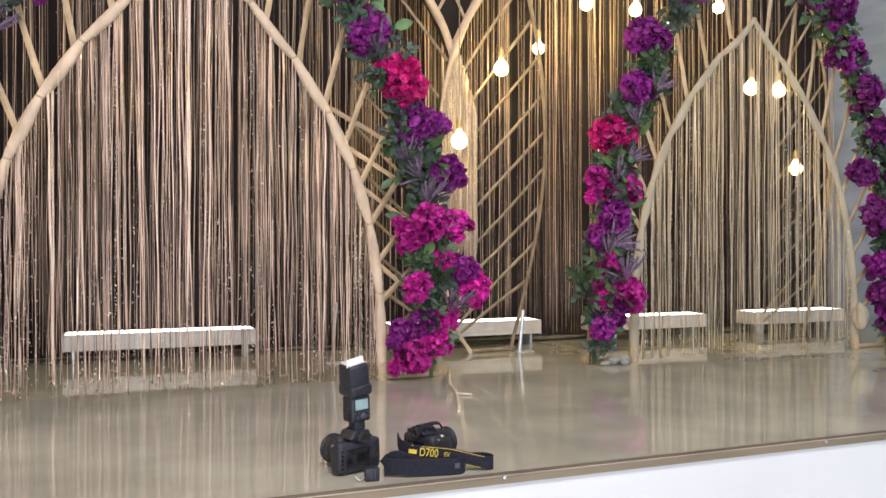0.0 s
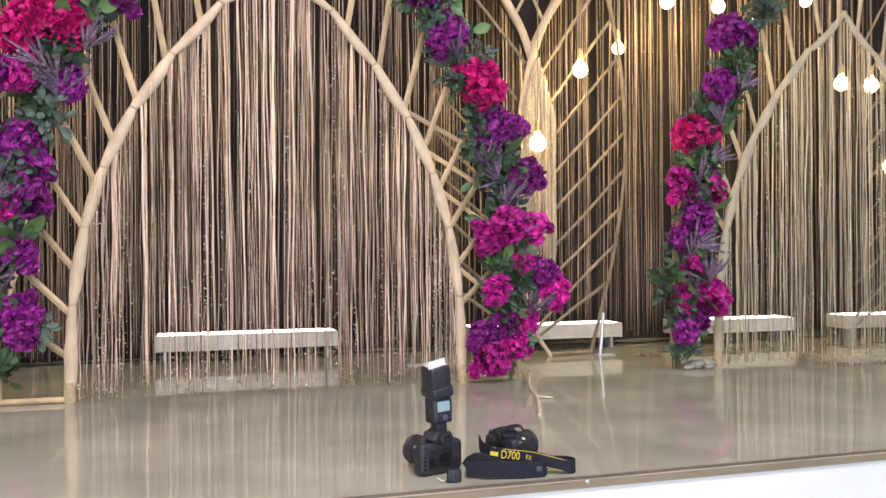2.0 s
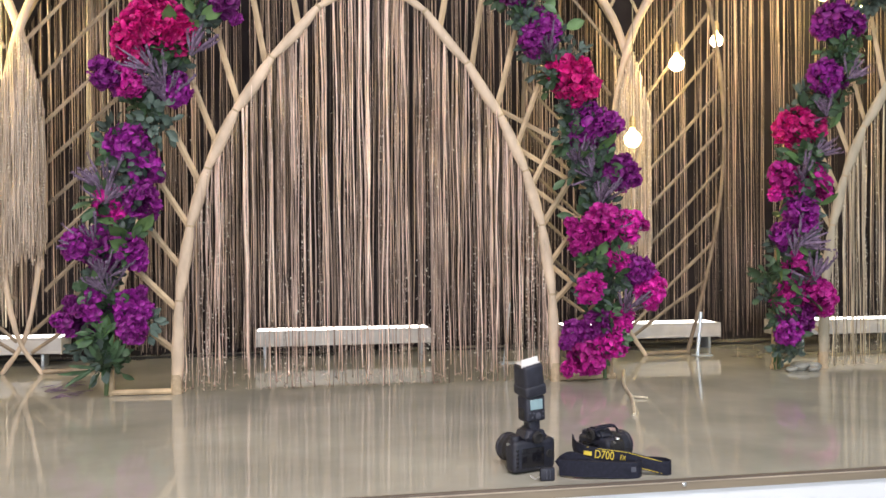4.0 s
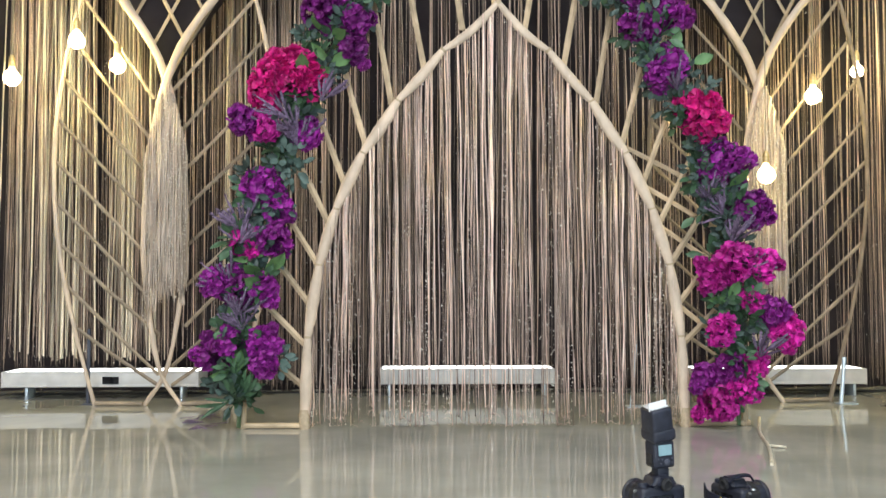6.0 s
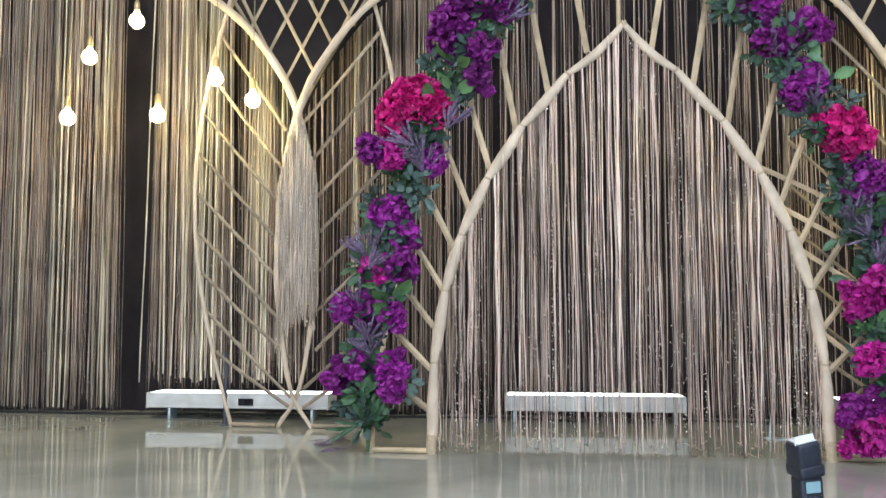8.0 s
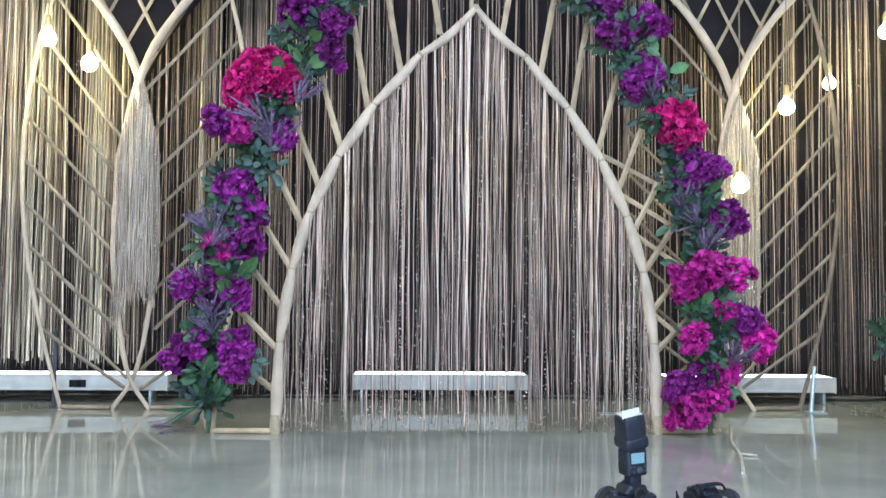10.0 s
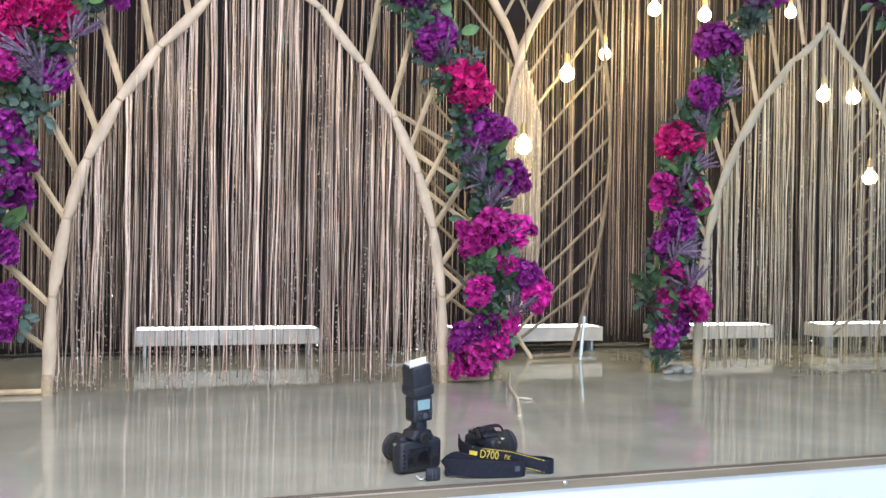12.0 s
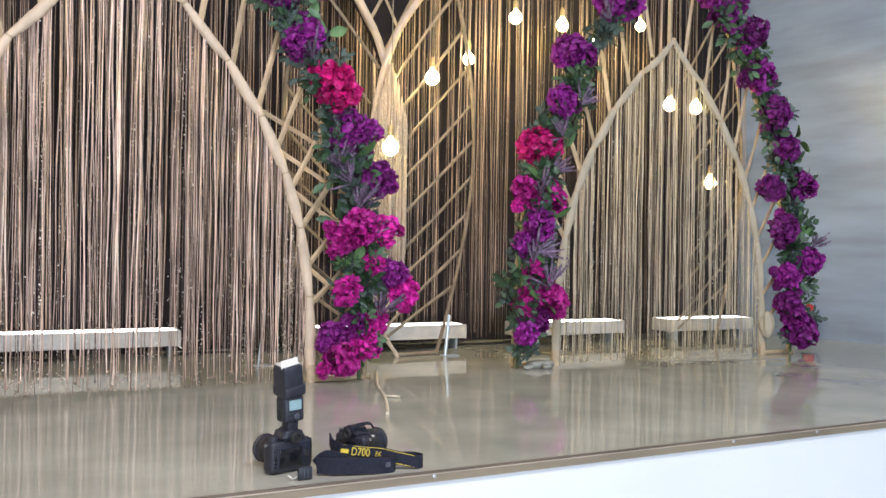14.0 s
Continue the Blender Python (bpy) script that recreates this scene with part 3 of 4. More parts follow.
for x, z in ((1.62, 1.078), (1.85, 1.455), (2.062, 1.576), (2.346, 1.835), (2.65, 1.833), (2.858, 1.767), (3.20, 1.90), (3.43, 1.458), (3.63, 1.456), (3.757, 1.005),
             (-2.02, 2.01), (-1.90, 1.53), (-1.605, 1.705), (-1.415, 1.59), (-2.265, 1.835), (-2.372, 1.53)):
    far = 0.93 if x == 1.62 else 0.96 if x in (3.43, 3.63, 3.757) else 1.0 if x < 0 or x == 1.85 else 1.0886
    pendant(x * far, 3.95 * far, 0.57 + (z - 0.57) * far, 0.034 if x in (2.858, 3.20, 2.062) else 0.038)


# ---- flowers ----
def bloom_mesh(seed, petals, mat, name):
    """A full bloom of small florets: many short, ruffled petals set at steep angles, with dark gaps between."""
    r = random.Random(seed)
    bm = bmesh.new()
    heart = bm.verts.new((0, 0, 0))
    lumps = [Vector((r.gauss(0, 1), r.gauss(0, 1), r.gauss(0.4, 1))).normalized() for _ in range(9)]
    for i in range(petals):
        zc = 1 - 1.75 * (i + 0.5) / petals
        az = i * 2.39996 + r.uniform(-0.35, 0.35)
        rr = math.sqrt(max(0, 1 - zc * zc))
        d = Vector((rr * math.cos(az), rr * math.sin(az), zc))
        near = max(d.dot(k) for k in lumps)
        q = d.to_track_quat("Z", "Y").to_matrix() @ Euler((r.uniform(-1.0, 1.0), r.uniform(-1.0, 1.0), r.uniform(0, 6.28))).to_matrix()
        c = d * (0.58 + 0.36 * max(0.0, near) ** 3 + r.uniform(-0.07, 0.07))
        s = r.uniform(0.16, 0.27)
        grid = []
        for u in range(4):
            row = []
            for v in range(4):
                fu, fv = u / 3, (v - 1.5) / 1.5
                wide = (0.35, 0.9, 1.05, 0.8)[u]
                frill = (0.28 if v % 2 else -0.12) * (u == 3) + r.uniform(-0.10, 0.10) * (u > 1)
                lift = 0.45 * fv * fv + 0.5 * (fu - 0.35) ** 2 + frill
                row.append(bm.verts.new(c + q @ Vector((fv * wide * s * 0.85, (fu - 0.45 + 0.10 * (u == 3) * (v in (1, 2))) * s * 1.8, lift * s))))
            grid.append(row)
        for u in range(3):
            for v in range(3):
                bm.faces.new((grid[u][v], grid[u][v + 1], grid[u + 1][v + 1], grid[u + 1][v]))
        bm.faces.new((heart, grid[0][2], grid[0][1]))
    me = bpy.data.meshes.new(name)
    bm.to_mesh(me)
    bm.free()
    me.materials.append(mat)
    me.shade_smooth()
    return me


BLOOMS = [[bloom_mesh(100 * c + i, 170, m, "bloom") for i in range(4)] for c, m in enumerate((CRIMSON, MAGENTA, PURPLE))]


def leaf_blade(bm, base, d, up, length, width, r):
    side = d.cross(up)
    if side.length < 0.01:
        side = d.cross(Vector((1, 0, 0)))
    side.normalize()
    nrm = side.cross(d).normalized()
    rows = []
    for u, w in ((0, 0.08), (0.3, 0.85), (0.6, 1.0), (0.85, 0.55), (1.0, 0.05)):
        c = base + d * length * u - nrm * length * 0.22 * u * u
        rows.append((bm.verts.new(c - side * width * w + nrm * width * 0.3), bm.verts.new(c), bm.verts.new(c + side * width * w + nrm * width * 0.3)))
    for a, b in zip(rows, rows[1:]):
        bm.faces.new((a[0], a[1], b[1], b[0]))
        bm.faces.new((a[1], a[2], b[2], b[1]))


def spray_mesh(seed, count, length, width, mat, spread, name):
    r = random.Random(seed)
    bm = bmesh.new()
    heart = bm.verts.new((0, 0, 0))
    for i in range(count):
        d = Vector((r.gauss(0, spread), r.gauss(0, spread) - 0.25, r.gauss(0.3, spread))).normalized()
        base = Vector((0, 0, 0)) + d * r.uniform(0.004, 0.045)
        first = len(bm.verts)
        leaf_blade(bm, base, d, Vector((r.gauss(0, 0.4), -1, r.gauss(0, 0.4))), length * r.uniform(0.6, 1.2), width * r.uniform(0.7, 1.2), r)
        bm.verts.ensure_lookup_table()
        bm.faces.new((heart, bm.verts[first], bm.verts[first + 1]))
        bm.faces.new((heart, bm.verts[first + 1], bm.verts[first + 2]))
    me = bpy.data.meshes.new(name)
    bm.to_mesh(me)
    bm.free()
    me.materials.append(mat)
    me.shade_smooth()
    return me


def lavender_mesh(seed, count, mat):
    """A fan of soft, pointed flower spikes on thin stalks."""
    r = random.Random(seed)
    bm = bmesh.new()
    for i in range(count):
        d = Vector((r.gauss(0, 0.40), r.gauss(-0.3, 0.25), 1)).normalized()
        ln = r.uniform(0.10, 0.18)
        pts = [d * (0.01 + ln * u) + Vector((0, 0, -0.025 * u * u)) for u in (0, 0.3, 0.45, 0.6, 0.8, 1.0)]
        add_tube(bm, pts, [0.0013, 0.0020, 0.0052, 0.0060, 0.0042, 0.001], 5)
        for k in range(16):
            p = d * (0.01 + ln * r.uniform(0.36, 0.96)) + Vector((0, 0, -0.012))
            o = Vector((r.gauss(0, 1), r.gauss(0, 1), r.gauss(0, 1))).normalized()
            leaf_blade(bm, p, (d * 1.2 + o * 0.7).normalized(), o, 0.017, 0.0042, r)
    me = bpy.data.meshes.new("lavender_spray")
    bm.to_mesh(me)
    bm.free()
    me.materials.append(mat)
    return me


SPRAYS = [spray_mesh(300 + i, 20, 0.05, 0.013, LEAF, 0.8, "leaf_spray") for i in range(3)] + [spray_mesh(310 + i, 26, 0.035, 0.010, LEAF_GREY, 0.8, "leaf_spray") for i in range(3)]
BROAD = [spray_mesh(330 + i, 2, 0.085, 0.026, LEAF_BRIGHT, 0.5, "broad_leaf") for i in range(2)]
FOOT_LEAVES = [spray_mesh(350 + i, 5, 0.10, 0.011, LEAF, 0.22, "foot_leaf") for i in range(2)]
SPIKES = [lavender_mesh(340 + i, 12, LAVENDER) for i in range(3)]


def put_part(name, me, parent, at, turn, size):
    ob = new(name, me)
    ob.parent = parent
    ob.matrix_basis = Matrix.LocRotScale(Vector(at) - origin(parent), Euler(turn), (size, size, size))
    return ob


def garland(cx, s, outer, y, heads, seed, label, top, spiky=0.22, foot=False):
    r = random.Random(seed)
    ob = thing("flower_garland", (cx + s * outer, y, 0), label, "flower garland", "flower garlands")
    for x, z, d, c in heads:
        size = d / 1.9
        for _ in range(2):
            a, q = r.uniform(0, 6.28), d * r.uniform(0.42, 0.55)
            put_part("bloom", BLOOMS[c][r.randrange(4)], ob, (x + q * math.cos(a), y - 0.04 - r.uniform(0, 0.04), z + q * math.sin(a)), (1.15 + r.uniform(-0.6, 0.6), r.uniform(-0.6, 0.6), r.uniform(0, 6.28)), size * r.uniform(0.38, 0.55))
        put_part("bloom", BLOOMS[c][r.randrange(4)], ob, (x, y - 0.05 - r.uniform(0, 0.05), z), (1.15 + r.uniform(-0.5, 0.5), r.uniform(-0.5, 0.5), r.uniform(0, 6.28)), size)
    z = 0.12
    while z < top:
        x = cx + s * outer_half(z, outer)
        for _ in range(2):
            put_part("leaf_spray", r.choice(SPRAYS), ob, (x + r.gauss(0, 0.045), y - 0.02 - r.uniform(0, 0.06), z + r.gauss(0, 0.02)), (r.uniform(-0.6, 0.6), r.uniform(-1.2, 1.2), r.uniform(-0.5, 0.5)), r.uniform(0.85, 1.4))
        if r.random() < spiky and z > 0.25:
            tagged(put_part("lavender_spray", r.choice(SPIKES), ob, (x + r.gauss(0, 0.045), y - 0.085 - r.uniform(0, 0.05), z - 0.06), (r.uniform(0.0, 0.5), r.uniform(-1.0, 1.0), r.uniform(-0.6, 0.6)), r.uniform(0.68, 0.98)), kind="stuff")
        if r.random() < 0.22:
            put_part("broad_leaf", r.choice(BROAD), ob, (x + r.gauss(0, 0.05), y - 0.07, z), (r.uniform(-0.5, 0.5), r.uniform(-1.5, 1.5), 0), r.uniform(0.8, 1.1))
        z += 0.055
    for k in range(6 if foot else 0):
        a = -0.5 + 1.0 * k / 5 + r.uniform(-0.12, 0.12)
        put_part("foot_leaf", r.choice(FOOT_LEAVES), ob, (cx + s * outer + 0.02 * a, y - 0.03 - r.uniform(0, 0.04), 0.13 + r.uniform(-0.02, 0.03)), (r.uniform(-0.3, 0.3), a, r.uniform(-0.5, 0.5)), r.uniform(0.8, 1.15))
    pts = [(cx + s * outer_half(top * i / 14, outer) + r.gauss(0, 0.006), y, 0.004 + top * i / 14) for i in range(15)]
    part("stem", tube(pts, 0.009, 7), STEM, ob)
    return ob


HEADS_A = ((-0.802, 0.30, 0.14, 2), (-0.622, 0.34, 0.13, 2), (-0.602, 0.27, 0.11, 2), (-0.732, 0.34, 0.11, 2), (-0.712, 0.56, 0.15, 2), (-0.622, 0.55, 0.13, 2), (-0.792, 0.57, 0.12, 2),
           (-0.692, 0.74, 0.12, 1), (-0.572, 0.74, 0.13, 2), (-0.627, 0.95, 0.15, 2), (-0.572, 0.87, 0.12, 2), (-0.702, 1.20, 0.12, 2),
           (-0.612, 1.18, 0.12, 1), (-0.458, 1.145, 0.12, 2), (-0.552, 1.39, 0.17, 0), (-0.442, 1.38, 0.16, 0), (-0.602, 1.31, 0.13, 0), (-0.502, 1.44, 0.13, 0))
HEADS_A2 = ((-0.380, 1.71, 0.15, 2), (-0.415, 1.63, 0.13, 2), (-0.262, 1.60, 0.12, 2), (-0.260, 1.48, 0.12, 2), (-0.175, 1.78, 0.14, 2), (-0.315, 1.80, 0.14, 2), (-0.105, 1.92, 0.15, 2), (0.035, 2.02, 0.15, 1))
HEADS_B = ((1.158, 0.10, 0.143, 1), (1.118, 0.20, 0.109, 2), (1.248, 0.16, 0.134, 1), (1.305, 0.25, 0.109, 1), (1.208, 0.24, 0.109, 2), (1.164, 0.39, 0.121, 1), (1.287, 0.50, 0.102, 1),
           (1.438, 0.37, 0.130, 1), (1.378, 0.45, 0.112, 2), (1.133, 0.59, 0.121, 1), (1.223, 0.66, 0.149, 1), (1.344, 0.64, 0.121, 1), (1.268, 0.855, 0.150, 2), (1.328, 0.87, 0.120, 2),
           (1.187, 1.06, 0.160, 2), (1.243, 1.04, 0.130, 2), (1.093, 1.25, 0.180, 0), (1.133, 1.22, 0.150, 0))
HEADS_B2 = ((0.987, 1.43, 0.15, 2), (0.935, 1.39, 0.11, 2), (0.855, 1.58, 0.13, 2), (0.910, 1.60, 0.12, 2), (1.000, 1.64, 0.14, 2), (0.820, 1.77, 0.16, 2), (0.750, 1.86, 0.14, 2), (0.610, 1.98, 0.14, 1))
HEADS_C = ((2.090, 0.17, 0.12, 2), (2.240, 0.33, 0.14, 1), (2.120, 0.31, 0.13, 1), (2.170, 0.44, 0.14, 1), (2.170, 0.23, 0.12, 2), (2.160, 0.69, 0.15, 2), (2.100, 0.60, 0.11, 2),
           (2.090, 0.84, 0.14, 1), (2.260, 0.82, 0.14, 1), (2.150, 1.07, 0.16, 0), (2.220, 1.08, 0.14, 0), (2.285, 1.29, 0.15, 2), (2.345, 1.55, 0.16, 2), (2.425, 1.52, 0.12, 2), (2.555, 1.80, 0.16, 2), (2.685, 1.82, 0.14, 2))
HEADS_D = ((3.945, 0.13, 0.17, 2), (3.885, 0.20, 0.14, 2), (3.875, 0.30, 0.15, 2), (3.985, 0.52, 0.16, 2), (3.825, 0.45, 0.13, 2), (3.815, 0.71, 0.17, 2), (3.925, 0.96, 0.15, 2), (3.725, 0.94, 0.14, 2),
           (3.825, 1.17, 0.16, 2), (3.725, 1.36, 0.17, 2), (3.600, 1.56, 0.17, 2), (3.530, 1.77, 0.17, 2), (3.360, 1.86, 0.14, 2), (3.440, 1.96, 0.14, 2), (3.230, 1.95, 0.13, 2))
garland(0.287, -1, 1.0, 3.40, HEADS_A + HEADS_A2, 71, "column of purple and crimson silk flowers with lavender and leaves", 2.1, 0.36, True)
garland(0.287, 1, 0.98, 3.40, HEADS_B + HEADS_B2, 72, "column of magenta and purple silk flowers with dark leaves", 2.1)
garland(3.035, -1, 0.92, 3.48, HEADS_C, 73, "column of magenta silk flowers with lavender spikes", 1.95)
garland(3.035, 1, 0.93, 3.50, HEADS_D, 74, "column of deep purple silk flowers beside the grey wall", 2.1, 0.12)


# ---- cameras left on the stage ----
def ribbon(points, width, thick, up=(0, 0, 1)):
    """A band standing on its edge along points."""
    pts = smooth_line(points, 5)
    bm = bmesh.new()
    rings = []
    for i, p in enumerate(pts):
        d = (pts[min(i + 1, len(pts) - 1)] - pts[max(i - 1, 0)]).normalized()
        u = Vector(up)
        u = (u - d * u.dot(d)).normalized()
        n = d.cross(u)
        rings.append([bm.verts.new(p + u * a * width / 2 + n * b * thick / 2) for a, b in ((-1, -1), (1, -1), (1, 1), (-1, 1))])
    for a, b in zip(rings, rings[1:]):
        for j in range(4):
            bm.faces.new((a[j], a[(j + 1) % 4], b[(j + 1) % 4], b[j]))
    bm.faces.new(rings[0][::-1])
    bm.faces.new(rings[-1])
    bmesh.ops.recalc_face_normals(bm, faces=bm.faces[:])
    return bm


def camera_body(ob, m, lens_len, lens_r):
    """A large reflex body in its own axes: x to the right from behind, y out of the lens, z up."""
    def P(name, bm, mat, parent=ob, label=""):
        bmesh.ops.transform(bm, matrix=m, verts=bm.verts)
        return part(name, bm, mat, parent, label)

    body = P("body", box(-0.072, 0.066, -0.024, 0.024, 0.003, 0.092, 0.014, 4), BODY)
    P("hand_grip", box(0.040, 0.076, -0.012, 0.052, 0.004, 0.086, 0.012, 3), RUBBER)
    prism = bmesh.new()
    rows = [[prism.verts.new((x * w, y, z)) for x, y in ((-1, -0.03), (1, -0.03), (1, 0.035), (-1, 0.035))] for w, z in ((0.042, 0.088), (0.036, 0.106), (0.02, 0.122))]
    for a, b in zip(rows, rows[1:]):
        for j in range(4):
            prism.faces.new((a[j], a[(j + 1) % 4], b[(j + 1) % 4], b[j]))
    prism.faces.new(rows[0][::-1])
    prism.faces.new(rows[-1])
    bmesh.ops.recalc_face_normals(prism, faces=prism.faces[:])
    bmesh.ops.bevel(prism, geom=prism.edges[:], offset=0.009, segments=3, affect="EDGES")
    P("prism_housing", prism, BODY)
    P("eyepiece", lathe([(0.017, 0), (0.017, 0.008), (0.012, 0.012), (0.010, 0.006)], (0, -0.028, 0.098), (0, -1, 0), 16), RUBBER)
    P("screen", box(-0.047, 0.027, -0.0265, -0.0215, 0.018, 0.070, 0.002), GLOSS, body, "dark glossy rear screen")
    for i in range(5):
        P("button", lathe([(0.004, 0), (0.004, 0.003), (0.003, 0.004)], (-0.060, -0.022, 0.022 + i * 0.011), (0, -1, 0), 10), GLOSS, body)
    P("selector_pad", lathe([(0.012, 0), (0.012, 0.003), (0.009, 0.005), (0.004, 0.004)], (0.045, -0.022, 0.048), (0, -1, 0), 18), RUBBER, body)
    P("mode_dial", lathe([(0.014, 0), (0.014, 0.010), (0.012, 0.012)], (-0.053, 0.0, 0.091), (0, 0, 1), 20), BODY, body)
    P("shutter_button", lathe([(0.008, 0), (0.008, 0.005), (0.006, 0.007)], (0.057, 0.03, 0.085), (0, 0.3, 1), 14), CHROME, body)
    for x in (-0.073, 0.069):
        P("strap_lug", lathe([(0.004, 0), (0.004, 0.006), (0.002, 0.007)], (x, 0, 0.082), (1 if x > 0 else -1, 0, 0), 8), CHROME, body)
    rr = lens_r
    lens = P("lens", lathe([(rr * 0.8, 0), (rr * 0.82, 0.012), (rr * 0.95, 0.016), (rr * 0.95, lens_len * 0.35), (rr, lens_len * 0.37), (rr, lens_len * 0.62),
                            (rr * 0.94, lens_len * 0.64), (rr * 0.94, lens_len * 0.9), (rr * 1.02, lens_len * 0.93), (rr * 1.02, lens_len), (rr * 0.86, lens_len), (rr * 0.8, lens_len * 0.92)],
                           (-0.008, 0.023, 0.048), (0, 1, 0), 28), BODY)
    grip = P("zoom_ring", lathe([(rr * 1.01, lens_len * 0.39), (rr * 1.03, lens_len * 0.4), (rr * 1.03, lens_len * 0.59), (rr * 1.01, lens_len * 0.6)], (-0.008, 0.023, 0.048), (0, 1, 0), 28), RUBBER, lens)
    P("front_glass", lathe([(rr * 0.78, 0), (rr * 0.6, 0.004), (rr * 0.2, 0.006)], (-0.008, 0.023 + lens_len * 0.915, 0.048), (0, 1, 0), 24), GLOSS, lens)
    return P


ma = pose(0.571, 2.050, 0.0, 0, 0, 19) @ Matrix.Scale(0.9, 4)
cam_a = thing("flash_camera", (0.571, 2.050, 0), "black reflex camera with a flash unit standing on the stage edge", "camera", "cameras on the stage")
put = camera_body(cam_a, ma, 0.085, 0.040)
lean = Matrix.Translation((0.004, 0, 0.115)) @ Matrix.Rotation(radians(-2), 4, "Y") @ Matrix.Scale(1.12, 4)
flash = put("flash_unit", box(-0.028, 0.028, -0.022, 0.022, 0.022, 0.086, 0.007, 3, lean), BODY)
put("flash_foot", box(-0.016, 0.016, -0.014, 0.016, 0.0, 0.025, 0.005, 2, lean), BODY, flash)
put("side_door", box(-0.031, -0.027, -0.012, 0.014, 0.030, 0.056, 0.0015, 1, lean), RUBBER, flash)
put("flash_screen", box(-0.018, 0.018, -0.0242, -0.0205, 0.052, 0.077, 0.001, 1, lean), LCD, flash, "pale blue display")
put("dial", lathe([(0.009, 0), (0.009, 0.003), (0.006, 0.0045)], lean @ Vector((0.004, -0.0215, 0.036)), (0, -1, 0), 16), SLATE, flash)
for bx, bz in ((-0.019, 0.045), (-0.009, 0.044), (0.019, 0.045), (-0.012, 0.034), (0.019, 0.034)):
    put("button", lathe([(0.0028, 0), (0.0028, 0.002), (0.002, 0.0025)], lean @ Vector((bx, -0.0215, bz)), (0, -1, 0), 8), SLATE, flash)
tilt = lean @ Matrix.Translation((0, 0.002, 0.084)) @ Matrix.Rotation(radians(-8), 4, "Y") @ Matrix.Rotation(radians(8), 4, "X")
put("tilt_joint", box(-0.031, 0.033, -0.030, 0.032, 0.002, 0.034, 0.010, 4, tilt), BODY, flash)
head_bm = box(-0.029, 0.029, -0.027, 0.029, 0.018, 0.084, 0.008, 3)
for v in head_bm.verts:
    k = 1 - 0.05 * max(0, (v.co.z - 0.03) / 0.05)
    v.co.x, v.co.y = v.co.x * k, v.co.y * k
bmesh.ops.transform(head_bm, matrix=tilt, verts=head_bm.verts)
put("flash_head", head_bm, BODY, flash)
put("bounce_card", box(-0.027, 0.021, -0.012, -0.010, 0.080, 0.100, 0.0, 2, tilt), CARD, flash, "white bounce card")
put("lens_window", box(-0.024, 0.024, -0.018, 0.022, 0.0825, 0.0860, 0.001, 1, tilt), PALE_PRINT, flash)

mb = pose(0.758, 2.085, 0.0, 0, 0, -64) @ Matrix.Scale(0.78, 4)
cam_b = thing("reflex_camera", (0.758, 2.085, 0), "black reflex camera lying with its neck strap in front", "camera", "cameras on the stage")
put = camera_body(cam_b, mb, 0.104, 0.046)
part("hand_loop", ribbon([(0.742, 2.06, 0.088), (0.756, 2.055, 0.099), (0.778, 2.055, 0.103), (0.795, 2.06, 0.099), (0.803, 2.068, 0.088)], 0.011, 0.004, (0, 1, 0.3)), STRAP, cam_b)
strap = part("neck_strap", ribbon([(0.692, 2.09, 0.062), (0.682, 2.035, 0.057), (0.698, 2.000, 0.051), (0.740, 1.983, 0.046), (0.785, 1.970, 0.041), (0.83, 1.955, 0.030), (0.875, 1.942, 0.019), (0.897, 1.955, 0.018),
                                   (0.885, 1.985, 0.018), (0.84, 2.00, 0.018)], 0.033, 0.003), STRAP, cam_b, "black strap with yellow lettering")
for off in (-0.0145, 0.0145):
    part("strap_edge", ribbon([(0.698, 1.9975, 0.051 + off), (0.740, 1.9805, 0.046 + off), (0.785, 1.9675, 0.041 + off), (0.83, 1.9525, 0.030 + off), (0.868, 1.9415, 0.0205 + off)], 0.0011, 0.001), YELLOW, strap)


def lettering(words, size, a, b, parent, mat):
    """Raised printed words between two places on the strap."""
    data = bpy.data.curves.new("lettering", "FONT")
    data.body, data.size, data.extrude = words, size, 0.0004
    data.align_x, data.align_y = "LEFT", "CENTER"
    tmp = new("lettering_source", data)
    bpy.context.view_layer.update()
    me = bpy.data.meshes.new_from_object(tmp.evaluated_get(bpy.context.evaluated_depsgraph_get()))
    bpy.data.objects.remove(tmp)
    me.materials.clear()
    me.materials.append(mat)
    x = (Vector(b) - Vector(a)).normalized()
    n = x.cross(Vector((0, 0, 1))).normalized()
    up = n.cross(x)
    m = Matrix((x, up, n)).transposed().to_4x4()
    ob = new("lettering", me)
    ob.parent = parent
    ob.matrix_basis = Matrix.Translation(Vector(a) - origin(parent)) @ m @ Matrix.Diagonal((0.9, 1.22, 1, 1))
    return ob


lettering("D700", 0.0235, (0.7140, 1.9885, 0.0490), (0.765, 1.9715, 0.0440), strap, YELLOW)
lettering("FX", 0.014, (0.772, 1.9690, 0.0425), (0.80, 1.9600, 0.0380), strap, YELLOW)
part("printed_bar", ribbon([(0.690, 1.9985, 0.0520), (0.699, 1.9945, 0.0508), (0.708, 1.9905, 0.0497)], 0.010, 0.001), YELLOW, strap)

belt = thing("padded_strap", (0.70, 1.955, 0), "black padded camera strap lying beside the cameras", "camera strap")
part("pad", ribbon([(0.625, 1.985, 0.023), (0.66, 1.960, 0.025), (0.71, 1.948, 0.023), (0.76, 1.940, 0.021), (0.80, 1.940, 0.019), (0.815, 1.955, 0.019)], 0.038, 0.014), STRAP, belt)
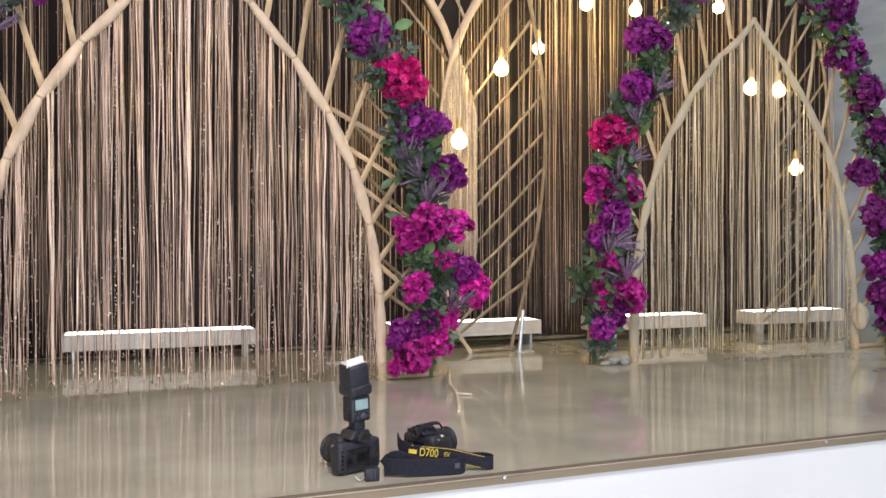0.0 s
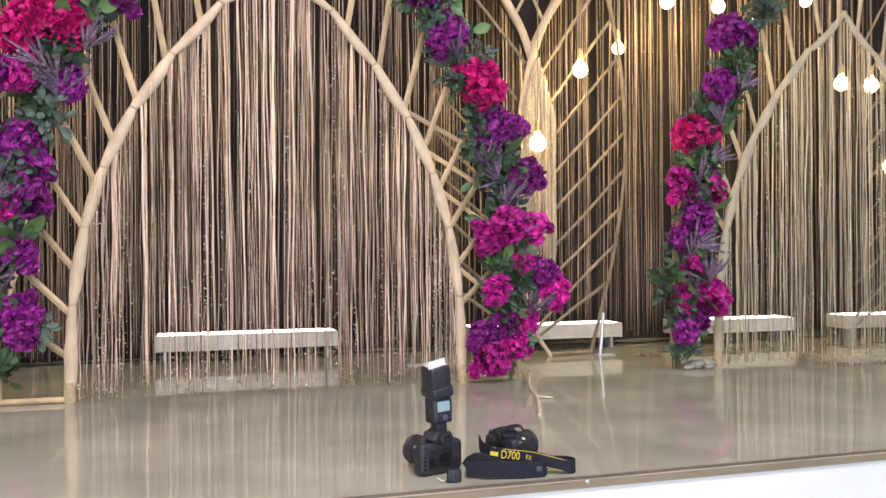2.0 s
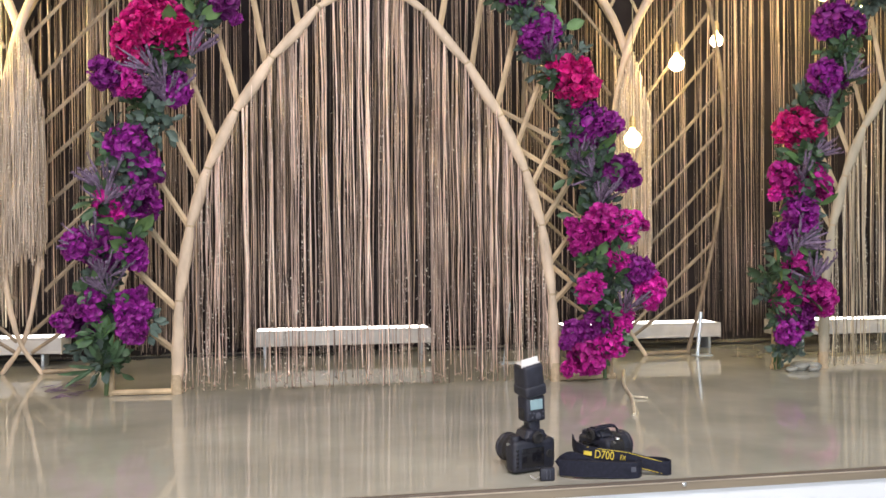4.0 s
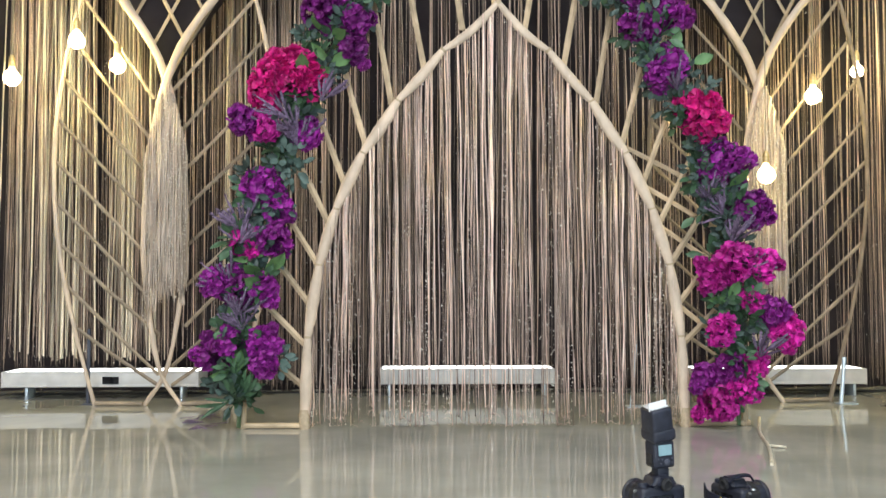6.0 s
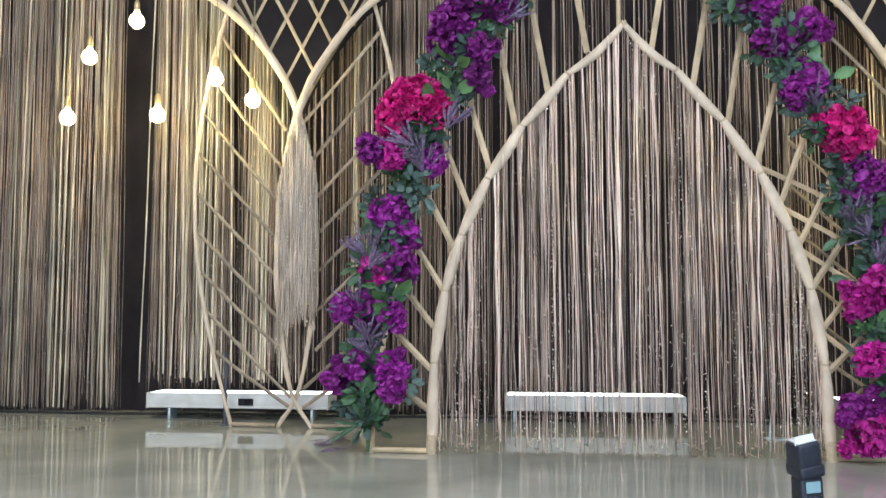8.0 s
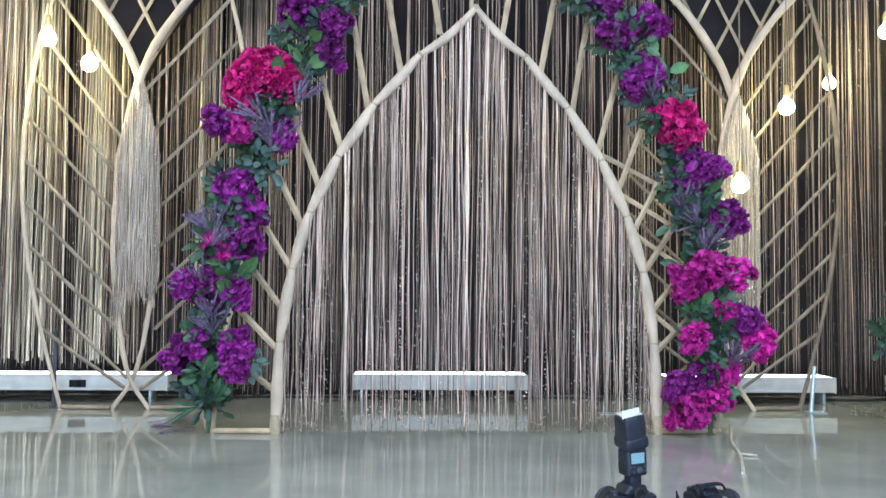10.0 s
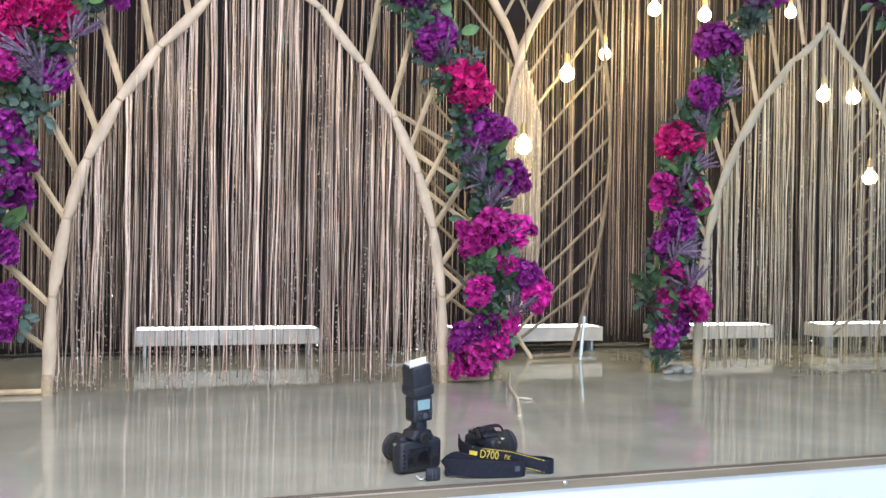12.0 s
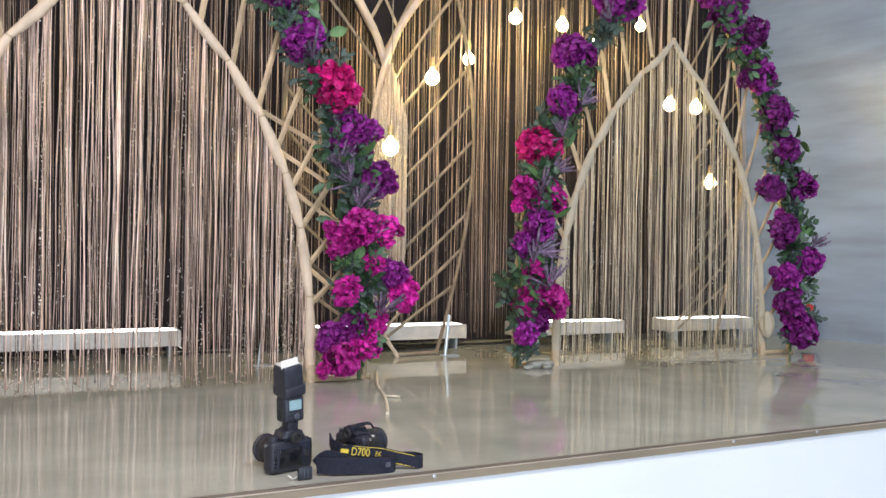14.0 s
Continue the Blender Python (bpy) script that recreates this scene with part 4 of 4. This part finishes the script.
part("pad_fold", ribbon([(0.632, 2.01, 0.020), (0.645, 1.995, 0.040), (0.665, 1.985, 0.042), (0.70, 1.968, 0.028), (0.74, 1.96, 0.020)], 0.028, 0.012), STRAP, belt)
part("buckle", box(0.566, 0.602, 1.948, 1.962, 0.0, 0.032, 0.004, 2), BODY, belt)
for i in range(2):
    part("buckle_bar", box(0.580 + i * 0.008, 0.582 + i * 0.008, 1.9455, 1.949, 0.006, 0.026), SLATE, belt)
part("maker_tag", box(0.786, 0.798, 1.9305, 1.9325, 0.016, 0.028), SLATE, belt, "small grey tag")
part("buckle_ring", tube([(0.545, 1.965, 0.012), (0.556, 1.958, 0.004), (0.566, 1.956, 0.010)], 0.0018, 6), CHROME, belt)

# ---- small things ----
ext = thing("fire_extinguisher", (4.755, 4.05, 0.10), "red fire extinguisher with a white label hung on the wall", "fire extinguisher")
EX, EY, EZ = 4.755, 4.05, 0.10
part("cylinder", lathe([(0.034, 0.0), (0.038, 0.005), (0.038, 0.105), (0.035, 0.122), (0.024, 0.134), (0.012, 0.140)], (EX, EY, EZ), None, 24), RED, ext)
part("label", lathe([(0.0382, 0.07), (0.0388, 0.072), (0.0388, 0.094), (0.0382, 0.096)], (EX, EY, EZ), None, 24), CARD, ext, "white label")
part("valve", lathe([(0.011, 0.136), (0.011, 0.152), (0.008, 0.156)], (EX, EY, EZ), None, 14), CHROME, ext)
part("lever", box(EX - 0.008, EX + 0.05, EY - 0.009, EY + 0.009, EZ + 0.152, EZ + 0.160, 0.002), BODY, ext)
part("bracket", box(EX + 0.03, EX + 0.115, EY - 0.02, EY + 0.02, EZ + 0.05, EZ + 0.07, 0.002), CHROME, ext)

fallen = random.Random(8)
for x, y in ((-0.98, 3.52), (-0.90, 3.46), (-0.95, 3.72)):
    ob = new("fallen_lavender", SPIKES[fallen.randrange(3)])
    ob.matrix_world = Matrix.Translation((x, y, 0.008)) @ Euler((radians(86), 0, fallen.uniform(0, 6.28))).to_matrix().to_4x4() @ Matrix.Diagonal((0.8, 0.25, 0.6, 1))
    tagged(ob, "fallen sprig of purple lavender lying on the stage", "lavender sprig", "fallen sprigs")
ob = new("fallen_leaf", BROAD[0])
ob.matrix_world = Matrix.Translation((2.09, 3.50, 0.03)) @ Euler((0.2, -1.4, 0.4)).to_matrix().to_4x4()
tagged(ob, "broad green leaf drooping to the stage", "leaf")

for pts in (((-3.9, 4.50, 0.006), (-3.0, 4.52, 0.006), (-2.4, 4.49, 0.006), (-1.8, 4.54, 0.006), (-1.0, 4.52, 0.006), (-0.2, 4.54, 0.006)),
            ((0.7, 4.53, 0.006), (1.2, 4.50, 0.006), (1.9, 4.53, 0.006), (2.45, 4.44, 0.006), (2.7, 4.52, 0.006)),
            ((3.5, 4.50, 0.006), (3.62, 4.40, 0.006), (3.75, 4.44, 0.006), (3.9, 4.51, 0.006))):
    tagged(part("power_cable", tube(smooth_line(pts, 5), 0.006, 6), RUBBER), "black power cable lying along the backdrop", "cable", "power cables")

stones = random.Random(5)
for x, y, k in ((2.19, 3.45, 0.030), (2.26, 3.46, 0.026), (2.13, 3.42, 0.018), (2.23, 3.41, 0.016)):
    bm = bmesh.new()
    bmesh.ops.create_icosphere(bm, subdivisions=3, radius=1)
    for v in bm.verts:
        v.co *= 1 + 0.16 * noise.noise(v.co * 1.6 + Vector((x * 9, 0, 0)))
    bmesh.ops.scale(bm, verts=bm.verts, vec=(k * 1.5, k, k * 0.7))
    bmesh.ops.translate(bm, verts=bm.verts, vec=(x, y, k * 0.66))
    tagged(part("pebble", bm, STONE), "smooth pale grey pebble at the foot of the flower column", "pebble", "pebbles")

twig = thing("dry_twig", (1.24, 3.1, 0), "forked pale dry twig lying on the polished stage", "twig")
part("twig_stem", tube(smooth_line([(1.42, 3.58, 0.006), (1.30, 3.28, 0.006), (1.25, 3.13, 0.006), (1.20, 2.95, 0.006), (1.12, 2.73, 0.005), (1.086, 2.645, 0.004)], 4), 0.0058, 7), PALE_TWIG, twig)
part("twig_fork", tube(smooth_line([(1.20, 2.955, 0.006), (1.23, 2.935, 0.006), (1.252, 2.925, 0.004)], 4), 0.0042, 7), PALE_TWIG, twig)
